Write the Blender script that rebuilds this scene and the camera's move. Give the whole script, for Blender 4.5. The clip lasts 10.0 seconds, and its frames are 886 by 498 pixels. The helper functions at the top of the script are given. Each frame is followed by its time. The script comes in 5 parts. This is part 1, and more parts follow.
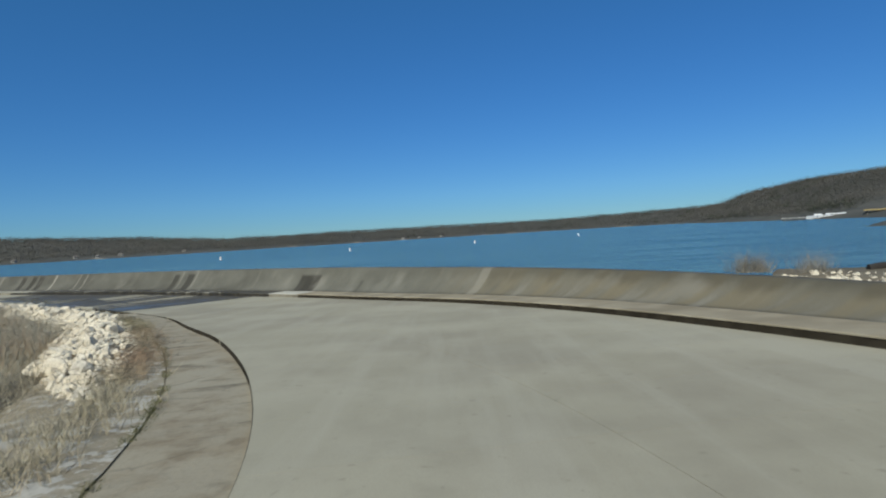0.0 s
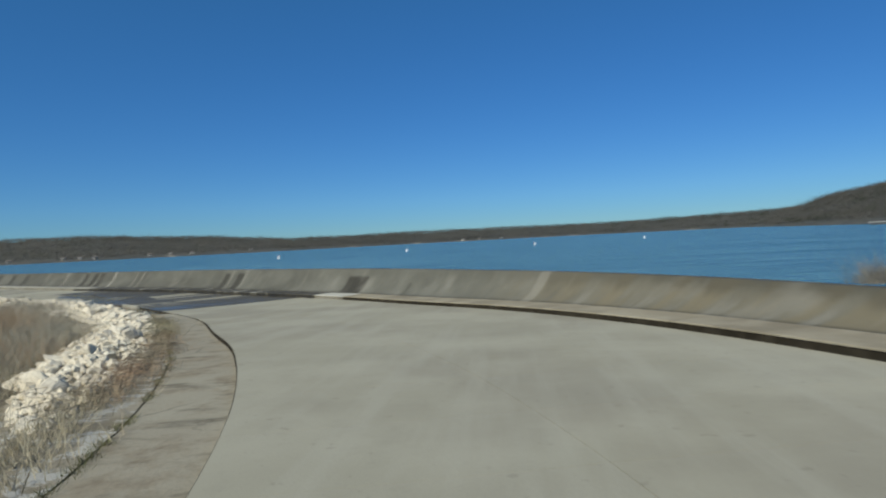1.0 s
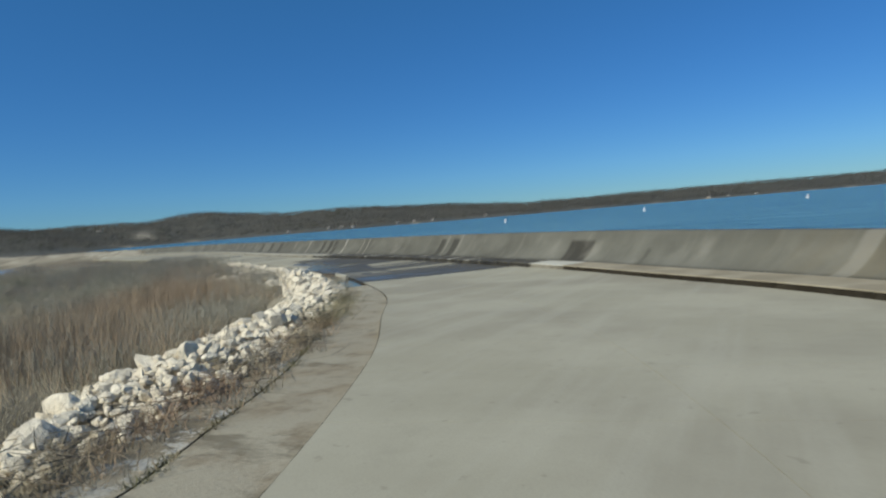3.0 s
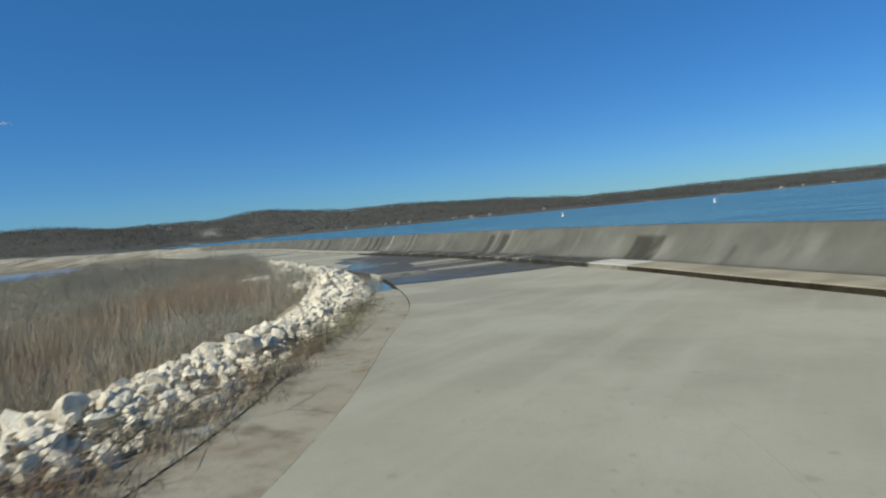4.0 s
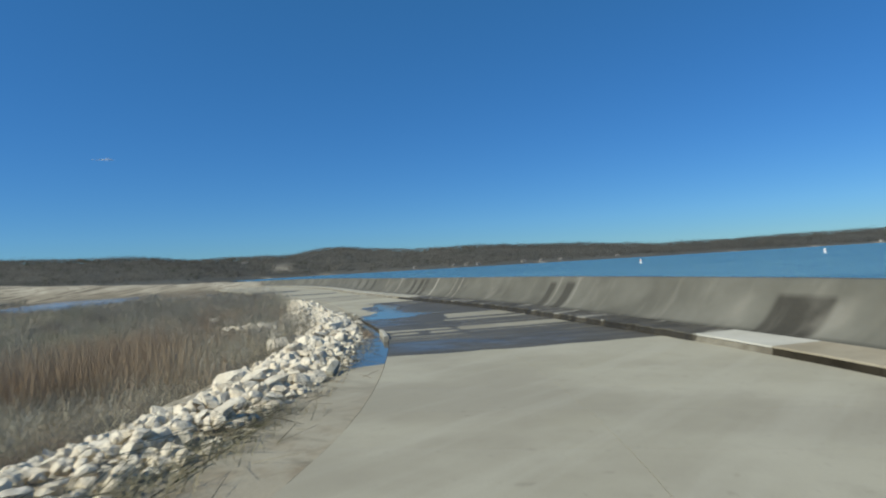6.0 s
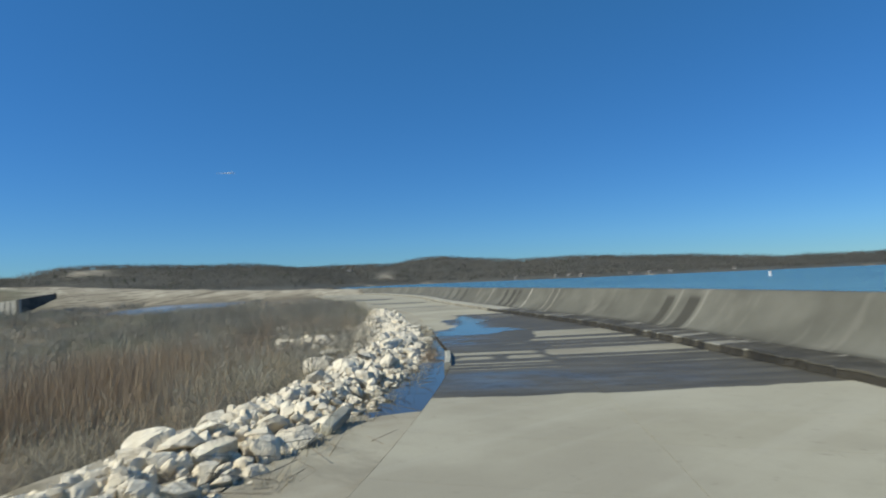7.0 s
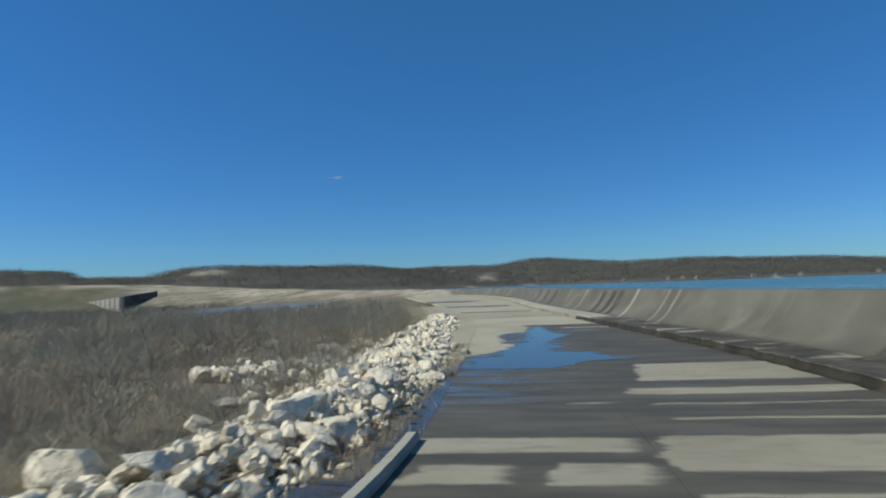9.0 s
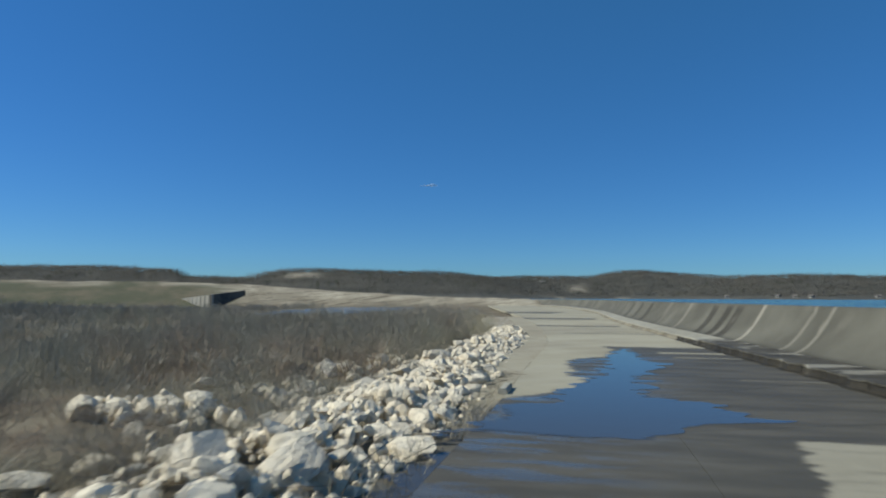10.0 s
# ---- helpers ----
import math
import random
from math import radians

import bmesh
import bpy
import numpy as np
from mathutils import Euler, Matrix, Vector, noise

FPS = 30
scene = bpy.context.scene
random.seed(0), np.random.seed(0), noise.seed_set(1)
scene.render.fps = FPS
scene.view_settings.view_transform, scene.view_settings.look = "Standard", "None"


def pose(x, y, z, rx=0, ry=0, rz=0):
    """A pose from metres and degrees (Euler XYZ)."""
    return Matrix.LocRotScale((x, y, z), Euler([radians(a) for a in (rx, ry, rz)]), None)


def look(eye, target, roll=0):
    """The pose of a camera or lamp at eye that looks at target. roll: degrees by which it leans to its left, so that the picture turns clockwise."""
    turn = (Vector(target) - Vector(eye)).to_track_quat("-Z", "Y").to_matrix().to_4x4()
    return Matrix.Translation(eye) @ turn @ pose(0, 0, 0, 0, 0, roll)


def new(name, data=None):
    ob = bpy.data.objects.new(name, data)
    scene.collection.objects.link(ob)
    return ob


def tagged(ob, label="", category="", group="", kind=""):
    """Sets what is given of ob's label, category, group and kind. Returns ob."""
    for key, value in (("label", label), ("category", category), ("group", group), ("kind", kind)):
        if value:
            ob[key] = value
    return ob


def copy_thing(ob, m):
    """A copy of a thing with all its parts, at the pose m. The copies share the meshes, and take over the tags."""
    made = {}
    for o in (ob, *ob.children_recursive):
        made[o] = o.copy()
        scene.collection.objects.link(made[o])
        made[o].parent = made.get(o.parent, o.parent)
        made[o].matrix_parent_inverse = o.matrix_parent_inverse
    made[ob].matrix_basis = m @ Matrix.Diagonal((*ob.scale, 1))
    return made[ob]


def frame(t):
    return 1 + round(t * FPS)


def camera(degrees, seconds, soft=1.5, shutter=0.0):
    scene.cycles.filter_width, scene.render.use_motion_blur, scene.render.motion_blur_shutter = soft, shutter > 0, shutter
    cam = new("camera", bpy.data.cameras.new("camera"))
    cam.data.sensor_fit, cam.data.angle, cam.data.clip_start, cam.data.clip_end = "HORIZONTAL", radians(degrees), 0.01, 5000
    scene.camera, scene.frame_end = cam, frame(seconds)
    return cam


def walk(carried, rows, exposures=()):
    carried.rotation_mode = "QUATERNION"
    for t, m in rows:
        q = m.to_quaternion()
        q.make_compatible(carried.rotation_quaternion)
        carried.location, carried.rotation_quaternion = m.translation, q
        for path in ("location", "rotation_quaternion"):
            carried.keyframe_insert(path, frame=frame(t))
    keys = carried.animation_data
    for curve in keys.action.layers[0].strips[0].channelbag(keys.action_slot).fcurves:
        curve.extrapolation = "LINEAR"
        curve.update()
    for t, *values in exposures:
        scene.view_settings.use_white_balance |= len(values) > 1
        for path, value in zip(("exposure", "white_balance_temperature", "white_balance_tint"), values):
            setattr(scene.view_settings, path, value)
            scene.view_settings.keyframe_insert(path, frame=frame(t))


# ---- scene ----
cam = camera(71.2, 10.0, soft=2.0, shutter=0.4)
# seconds, eye x y z, heading to the left of +y, pitch, lean to the right
ROWS = [
    (0, 0.000, 0.000, 1.994, -0.00, -1.17, 3.44),
    (0.5, 0.111, 1.029, 1.961, 1.46, -0.91, 3.04),
    (1, 0.221, 2.148, 1.917, 5.55, -0.73, 2.89),
    (1.5, 0.133, 3.284, 1.858, 14.58, -3.66, 2.71),
    (2, 0.033, 4.566, 1.798, 19.65, -2.26, 4.02),
    (2.5, -0.183, 5.869, 1.744, 23.05, -1.23, 3.85),
    (3, -0.546, 7.071, 1.701, 27.12, -2.69, 4.76),
    (3.2, -0.721, 7.592, 1.684, 28.92, -4.06, 3.59),
    (4.3, -1.752, 10.872, 1.594, 34.30, -1.95, 5.77),
    (4.5, -1.984, 11.496, 1.578, 35.92, -1.86, 4.97),
    (5, -2.673, 13.132, 1.540, 37.20, -1.78, 5.06),
    (5.5, -3.522, 14.821, 1.510, 37.00, 1.01, 5.15),
    (5.7, -3.884, 15.506, 1.490, 37.16, 1.41, 4.69),
    (6.8, -6.181, 19.289, 1.356, 45.94, 3.09, 1.20),
    (7, -6.653, 19.991, 1.332, 47.97, 3.09, 2.43),
    (7.5, -7.932, 21.796, 1.280, 51.13, 1.76, 2.62),
    (8, -9.351, 23.636, 1.225, 53.15, 3.28, 2.56),
    (8.5, -10.883, 25.445, 1.150, 54.84, 3.25, 1.86),
    (9, -12.529, 27.240, 1.087, 57.61, 3.62, 1.92),
    (9.5, -14.313, 28.998, 1.035, 62.03, 3.53, 0.33),
    (10, -16.285, 30.707, 0.977, 65.98, 4.52, -0.17),
]


def eye_pose(x, y, z, yaw, pitch, lean):
    a, b = radians(yaw), radians(pitch)
    ahead = Vector((-math.sin(a) * math.cos(b), math.cos(a) * math.cos(b), math.sin(b)))
    return look((x, y, z), Vector((x, y, z)) + ahead * 2, -lean)


walk(cam, [(r[0], eye_pose(*r[1:])) for r in ROWS], [(0, 0.0), (2, 0.0), (4.5, 0.2), (6, 0.22), (7.3, 0.28), (8.5, 0.2), (10, 0.15)])

# ---- light ----
SUN_AZ = (-0.40, -0.92)          # the sun stands over this side of the plan
SUN_UP = radians(40)
world = bpy.data.worlds.new("world")
scene.world = world
world.use_nodes = True
wn = world.node_tree.nodes
sky = wn.new("ShaderNodeTexSky")
sky.sky_type, sky.sun_disc = "NISHITA", False
sky.sun_elevation, sky.sun_rotation = SUN_UP, math.atan2(SUN_AZ[0], SUN_AZ[1])
sky.air_density, sky.dust_density, sky.ozone_density, sky.altitude = 1.0, 0.0, 1.5, 300
wn["Background"].inputs["Strength"].default_value = 0.083
# clear dry winter air: a deeper blue than the model's
deep = wn.new("ShaderNodeHueSaturation")
deep.inputs["Saturation"].default_value = 1.3
tint = wn.new("ShaderNodeMix")
tint.data_type, tint.blend_type = "RGBA", "MULTIPLY"
tint.inputs[0].default_value, tint.inputs[7].default_value = 1.0, (0.25, 0.460, 0.825, 1)
world.node_tree.links.new(sky.outputs[0], deep.inputs["Color"])
world.node_tree.links.new(deep.outputs[0], tint.inputs[6])
# light scattered evenly over the whole dome
even = wn.new("ShaderNodeMix")
even.data_type, even.blend_type = "RGBA", "ADD"
even.inputs[0].default_value, even.inputs[7].default_value = 1.0, (0.19, 0.77, 1.00, 1)
world.node_tree.links.new(tint.outputs[2], even.inputs[6])
world.node_tree.links.new(even.outputs[2], wn["Background"].inputs[0])
sun = new("sun", bpy.data.lights.new("sun", "SUN"))
sun.data.energy, sun.data.angle, sun.data.color = 4.15, radians(0.5), (0.955, 0.955, 0.84)
sun.matrix_world = look(Vector((SUN_AZ[0], SUN_AZ[1], math.tan(SUN_UP))) * 50, (0, 0, 0))


# ---- materials ----
def nodes_of(name):
    m = bpy.data.materials.new(name)
    m.use_nodes = True
    return m, m.node_tree.nodes, m.node_tree.links, m.node_tree.nodes["Principled BSDF"]


class Net:
    """Small helper to wire nodes in one material."""

    def __init__(self, name):
        self.m, self.n, self.l, self.p = nodes_of(name)
        self.pos = self.n.new("ShaderNodeNewGeometry").outputs["Position"]

    def put(self, socket, value):
        if hasattr(value, "is_linked"):
            self.l.new(value, socket)
        else:
            socket.default_value = value

    def noise(self, scale, detail=4, rough=0.55, vec=None, stretch=None):
        k = self.n.new("ShaderNodeTexNoise")
        k.inputs["Scale"].default_value, k.inputs["Detail"].default_value, k.inputs["Roughness"].default_value = scale, detail, rough
        v = vec or self.pos
        if stretch:
            mp = self.n.new("ShaderNodeMapping")
            mp.inputs["Scale"].default_value, mp.inputs["Rotation"].default_value = stretch[:3], (0, 0, stretch[3])
            self.l.new(v, mp.inputs["Vector"])
            v = mp.outputs[0]
        self.l.new(v, k.inputs["Vector"])
        return k.outputs["Fac"]

    def ramp(self, value, a, b, lo=0.0, hi=1.0):
        k = self.n.new("ShaderNodeMapRange")
        k.interpolation_type = "SMOOTHSTEP"
        for i, x in enumerate((value, a, b, lo, hi)):
            self.put(k.inputs[i], x)
        return k.outputs[0]

    def math(self, op, a, b=0.0):
        k = self.n.new("ShaderNodeMath")
        k.operation = op
        self.put(k.inputs[0], a)
        self.put(k.inputs[1], b)
        return k.outputs[0]

    def mix(self, f, a, b):
        k = self.n.new("ShaderNodeMix")
        k.data_type = "RGBA"
        self.put(k.inputs[0], f)
        self.put(k.inputs[6], a if hasattr(a, "is_linked") else (*a, 1))
        self.put(k.inputs[7], b if hasattr(b, "is_linked") else (*b, 1))
        return k.outputs[2]

    def attr(self, name):
        k = self.n.new("ShaderNodeAttribute")
        k.attribute_name = name
        return k

    def random(self, island=False):
        if island:
            return self.n.new("ShaderNodeNewGeometry").outputs["Random Per Island"]
        return self.n.new("ShaderNodeObjectInfo").outputs["Random"]

    def bump(self, height, strength, distance=0.02):
        k = self.n.new("ShaderNodeBump")
        k.inputs["Strength"].default_value, k.inputs["Distance"].default_value = strength, distance
        self.l.new(height, k.inputs["Height"])
        self.l.new(k.outputs[0], self.p.inputs["Normal"])

    def done(self, colour, rough=0.85, spec=0.3):
        self.put(self.p.inputs["Base Color"], colour if hasattr(colour, "is_linked") else (*colour, 1))
        self.put(self.p.inputs["Roughness"], rough)
        self.put(self.p.inputs["Specular IOR Level"], spec)
        return self.m


def plain(name, c1, c2, scale=3.0, rough=0.85, bump=0.3, grain=40.0, island=False, spread=0.25, spec=0.3):
    """Two tones blended by broad noise, darkened and lightened by fine grain, varied from piece to piece."""
    k = Net(name)
    col = k.mix(k.ramp(k.noise(scale), 0.35, 0.65), c1, c2)
    g = k.noise(grain, 3, 0.7)
    col = k.mix(k.ramp(g, 0.3, 0.75, 0.0, 0.35), col, [x * 0.55 for x in c1])
    col = k.mix(k.math("MULTIPLY", k.random(island), spread), col, [min(1, x * 1.5) for x in c2])
    k.bump(g, bump)
    return k.done(col, rough, spec)


def concrete_tone(k):
    """Weathered pale concrete: broad blotches, washed streaks along the channel, old spots and grain."""
    grain = k.noise(60, 3, 0.7)
    col = k.mix(k.ramp(k.noise(0.35, 5), 0.35, 0.65), (0.365, 0.330, 0.238), (0.42, 0.382, 0.282))
    col = k.mix(k.ramp(k.noise(2.5, 5, 0.65), 0.5, 0.75, 0, 0.3), col, (0.28, 0.255, 0.185))
    col = k.mix(k.ramp(k.noise(0.16, 5, 0.6), 0.44, 0.62, 0, 0.7), col, (0.285, 0.252, 0.185))
    streak = k.noise(1.0, 4, 0.6, None, (1.6, 0.12, 1, radians(40)))
    col = k.mix(k.ramp(streak, 0.45, 0.7, 0, 0.45), col, (0.44, 0.405, 0.31))
    col = k.mix(k.ramp(k.noise(7.0, 3, 0.5), 0.66, 0.74, 0, 0.35), col, (0.19, 0.17, 0.125))
    col = k.mix(k.math("MULTIPLY", k.random(), 0.12), col, (0.36, 0.345, 0.28))
    return k.mix(k.ramp(grain, 0.35, 0.8, 0, 0.25), col, (0.22, 0.20, 0.17)), grain


def channel_axes(k):
    """q runs down the channel from the front of the wet bands, p across it; the bands lie a little askew."""
    sep = k.n.new("ShaderNodeSeparateXYZ")
    k.l.new(k.pos, sep.inputs[0])
    p = k.math("ADD", k.math("MULTIPLY", sep.outputs[0], 0.71), k.math("MULTIPLY", sep.outputs[1], 0.70))
    q = k.math("ADD", k.math("MULTIPLY", sep.outputs[0], -0.70), k.math("MULTIPLY", sep.outputs[1], 0.71))
    q = k.math("SUBTRACT", q, k.math("ADD", k.math("MULTIPLY", k.math("SUBTRACT", p, 9.0), 0.165), 28.3))
    return q, p


# dry patches left among the wet bands: q from and to, p from and to
DRY_PATCHES = ((2.80, 2.92, 8.3, 10.85), (3.30, 3.42, 8.4, 10.8), (3.70, 3.95, 8.5, 10.85), (4.55, 5.15, 8.6, 9.55), (4.55, 5.2, 9.75, 10.68), (5.52, 6.15, 8.35, 10.70),
               (4.90, 6.20, 10.78, 15.6), (4.25, 4.40, 10.9, 15.8), (2.9, 2.98, 11.6, 15.5), (6.92, 7.10, 11.0, 15.6), (7.86, 7.99, 10.8, 15.8), (8.62, 9.22, 10.6, 15.6),
               (7.98, 8.12, 9.88, 10.5), (9.88, 12.05, 10.9, 14.3), (17.10, 17.22, 10.8, 12.8), (21.4, 21.6, 9.6, 12.2), (22.6, 23.1, 9.2, 12.5))
# dark seeps on the dry floor farther down
FAR_SEEPS = ((31.7, 32.35, 5.0, 9.4), (33.1, 33.5, 6.0, 9.6), (36.0, 36.4, 4.6, 8.4), (38.3, 39.8, 1.2, 6.8), (49.5, 53.0, -4.0, 4.0), (66.0, 74.0, -9.0, -2.0))


def floor_material():
    """Pale concrete with wet bands that lie across the channel."""
    k = Net("channel_concrete")
    q, p = channel_axes(k)
    # edges run ragged: long waves, and short ones drawn out across the channel
    comb = k.n.new("ShaderNodeCombineXYZ")
    k.l.new(k.math("MULTIPLY", p, 0.55), comb.inputs[0])
    k.l.new(k.math("MULTIPLY", q, 2.4), comb.inputs[1])
    rag = k.math("SUBTRACT", k.noise(1.6, 5, 0.65, comb.outputs[0]), 0.5)
    slow = k.math("SUBTRACT", k.noise(0.45, 3), 0.5)
    qf = k.math("ADD", q, k.math("MULTIPLY", rag, 0.28))
    pf = k.math("ADD", p, k.math("ADD", k.math("MULTIPLY", slow, 0.5), k.math("MULTIPLY", rag, 0.7)))

    def patch(q0, q1, p0, p1, soft=0.05):
        return k.math("MULTIPLY", k.math("MULTIPLY", k.ramp(qf, q0, q0 + soft), k.ramp(qf, q1, q1 - soft)),
                      k.math("MULTIPLY", k.ramp(pf, p0, p0 + 0.10), k.ramp(pf, p1, p1 - 0.25)))

    dry = None
    for place in DRY_PATCHES:
        one = patch(*place)
        dry = one if dry is None else k.math("MAXIMUM", dry, one)
    # half-dried mottling inside the patches, and drips that cross them
    dry = k.math("MULTIPLY", dry, k.ramp(k.noise(2.2, 5, 0.7, comb.outputs[0]), 0.30, 0.52, 0.42, 0.76))
    drift = k.math("ADD", p, k.math("ADD", k.math("MULTIPLY", slow, 1.5), k.math("MULTIPLY", rag, 1.0)))
    bound = k.math("ADD", 7.75, k.math("MULTIPLY", k.math("SINE", k.math("MULTIPLY", k.math("SUBTRACT", q, 14.6), 1.0)), 0.38))
    left_dry = k.math("MULTIPLY", k.ramp(qf, 13.55, 13.75), k.ramp(k.math("SUBTRACT", drift, bound), 0.06, -0.06))
    front = k.math("ADD", qf, k.math("MULTIPLY", slow, 0.5))
    wet = k.math("MULTIPLY", k.ramp(front, -0.34, -0.26), k.ramp(k.math("ADD", q, k.math("MULTIPLY", rag, 1.6)), 25.0, 24.7))
    wet = k.math("MULTIPLY", wet, k.math("SUBTRACT", 1.0, dry))
    wet = k.math("MULTIPLY", wet, k.math("SUBTRACT", 1.0, left_dry))
    for place in FAR_SEEPS:
        wet = k.math("MAXIMUM", wet, k.math("MULTIPLY", patch(*place, 0.2), 0.8))
    # a thin film of water over the nearest band and round the puddle
    film_n = k.noise(1.3, 5, 0.65, comb.outputs[0])
    sheen = k.math("MULTIPLY", k.math("MULTIPLY", k.ramp(qf, -0.2, 0.5), k.ramp(qf, 2.8, 2.2)), k.ramp(p, 14.5, 9.0, 0.35, 1.0))
    round_pool = k.math("MULTIPLY", k.math("MULTIPLY", k.ramp(qf, 6.4, 9.4), k.ramp(qf, 24.0, 20.0)), k.ramp(pf, 10.4, 8.3))
    film = k.math("MULTIPLY", k.math("MAXIMUM", k.math("MULTIPLY", sheen, k.ramp(k.noise(0.7, 5, 0.65), 0.34, 0.66, 0.1, 0.6)), k.math("MULTIPLY", round_pool, k.ramp(film_n, 0.46, 0.56, 0.05, 0.9))), wet)
    col, grain = concrete_tone(k)
    soak = k.mix(k.ramp(k.noise(0.9, 5, 0.65, comb.outputs[0]), 0.36, 0.64), (0.068, 0.060, 0.044), (0.110, 0.097, 0.071))
    col = k.mix(k.math("MULTIPLY", wet, 0.96), col, soak)
    k.bump(grain, 0.15, 0.01)
    return k.done(col, k.math("SUBTRACT", k.ramp(wet, 0, 1, 0.85, 0.5), k.math("MULTIPLY", film, 0.36)), k.ramp(film, 0.0, 1.0, 0.09, 0.5))


def wall_material():
    """Curved crest wall: brownish grey concrete, darker and paler runs given by the mesh's stain layer."""
    k = Net("crest_concrete")
    a = k.attr("stain").outputs["Color"]
    sep = k.n.new("ShaderNodeSeparateColor")
    k.l.new(a, sep.inputs[0])
    grain = k.noise(45, 4, 0.7)
    col = k.mix(k.ramp(k.noise(0.6, 5), 0.35, 0.65), (0.128, 0.122, 0.094), (0.168, 0.160, 0.126))
    col = k.mix(k.ramp(k.noise(4, 5, 0.7), 0.45, 0.75, 0, 0.4), col, (0.15, 0.135, 0.10))
    col = k.mix(sep.outputs[2], col, (0.198, 0.164, 0.100))
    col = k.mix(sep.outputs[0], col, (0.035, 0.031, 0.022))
    col = k.mix(sep.outputs[1], col, (0.36, 0.33, 0.265))
    col = k.mix(k.ramp(grain, 0.35, 0.8, 0, 0.35), col, (0.11, 0.10, 0.075))
    k.bump(grain, 0.3, 0.015)
    return k.done(col, 0.8, 0.3)


def lake_material():
    k = Net("lake_water")
    w1 = k.noise(0.55, 4, 0.6, None, (0.45, 1.1, 1, 0.5))
    w2 = k.noise(0.06, 3, 0.5, None, (0.5, 1.2, 1, 0.3))
    w3 = k.noise(2.2, 3, 0.6, None, (0.4, 1.3, 1, 0.5))
    ripple_tone = k.noise(0.30, 5, 0.75, None, (0.30, 1.7, 1, 0.1))
    k.bump(k.math("ADD", k.math("ADD", k.math("MULTIPLY", w1, 0.7), k.math("MULTIPLY", w3, 0.4)), w2), 1.0, 1.3)
    col = k.mix(k.ramp(w2, 0.35, 0.65), (0.078, 0.178, 0.225), (0.108, 0.225, 0.272))
    # dark ripple streaks painted into the colour, for what wave slopes reflect
    col = k.mix(k.ramp(ripple_tone, 0.46, 0.62, 0.0, 0.7), col, (0.036, 0.105, 0.155))
    k.p.inputs["IOR"].default_value = 1.33
    return k.done(col, 0.24, 0.5)


def ground_material():
    """Dry grass and soil; the mesh's cover layer tells bare dirt, green turf and leaf-littered woodland."""
    k = Net("ground_cover")
    sep = k.n.new("ShaderNodeSeparateColor")
    k.l.new(k.attr("cover").outputs["Color"], sep.inputs[0])
    fine = k.noise(9, 5, 0.7)
    col = k.mix(k.ramp(k.noise(0.25, 5), 0.35, 0.65), (0.150, 0.128, 0.090), (0.225, 0.192, 0.135))
    col = k.mix(k.ramp(k.noise(0.5, 4, 0.6), 0.5, 0.65, 0, 0.5), col, (0.19, 0.125, 0.08))
    col = k.mix(k.ramp(fine, 0.4, 0.7, 0, 0.6), col, (0.12, 0.10, 0.07))
    turf = k.mix(k.ramp(k.noise(0.12, 6, 0.65), 0.4, 0.65), (0.095, 0.098, 0.058), (0.165, 0.14, 0.09))
    dirt = k.mix(k.ramp(k.noise(0.10, 5, 0.6), 0.38, 0.62), (0.46, 0.405, 0.30), (0.31, 0.265, 0.19))
    dirt = k.mix(k.ramp(k.noise(0.5, 5, 0.7, None, (1.6, 0.25, 1, radians(55))), 0.50, 0.60, 0, 0.85), dirt, (0.13, 0.108, 0.075))
    woods = k.mix(k.ramp(k.noise(0.03, 6, 0.7), 0.4, 0.62), (0.085, 0.083, 0.070), (0.115, 0.108, 0.088))
    col = k.mix(sep.outputs[1], col, turf)
    col = k.mix(sep.outputs[2], col, woods)
    col = k.mix(sep.outputs[0], col, dirt)
    k.bump(fine, 0.6, 0.05)
    return k.done(col, 0.95, 0.15)


def twig_material(name, tones, mottle=0.55):
    k = Net(name)
    r = k.random(True)
    col = k.mix(k.ramp(r, 0.0, 0.5), tones[0], tones[1])
    col = k.mix(k.ramp(r, 0.5, 1.0), col, tones[2])
    col = k.mix(k.ramp(k.noise(0.22, 4, 0.6), 0.50, 0.64, 0.0, 0.85), col, tones[3])
    col = k.mix(k.ramp(k.noise(0.13, 3, 0.6), 0.52, 0.66, 0.0, 0.6), col, [x * y for x, y in zip(tones[1], (0.86, 0.92, 0.74))])
    col = k.mix(k.ramp(k.noise(0.5, 4, 0.6), 0.45, 0.68, 0, mottle), col, [x * 0.45 for x in tones[2]])
    return k.done(col, 0.9, 0.15)


def woods_material():
    """Bare crowns: grey-brown, varied by grove and a little from twig to twig."""
    k = Net("bare_woods")
    col = k.mix(k.ramp(k.noise(0.012, 4, 0.6), 0.40, 0.60), (0.066, 0.068, 0.063), (0.104, 0.101, 0.090))
    col = k.mix(k.ramp(k.noise(0.06, 3, 0.6), 0.45, 0.65, 0.0, 0.6), col, (0.094, 0.080, 0.064))
    col = k.mix(k.math("MULTIPLY", k.random(True), 0.35), col, (0.125, 0.118, 0.102))
    return k.done(col, 0.95, 0.1)


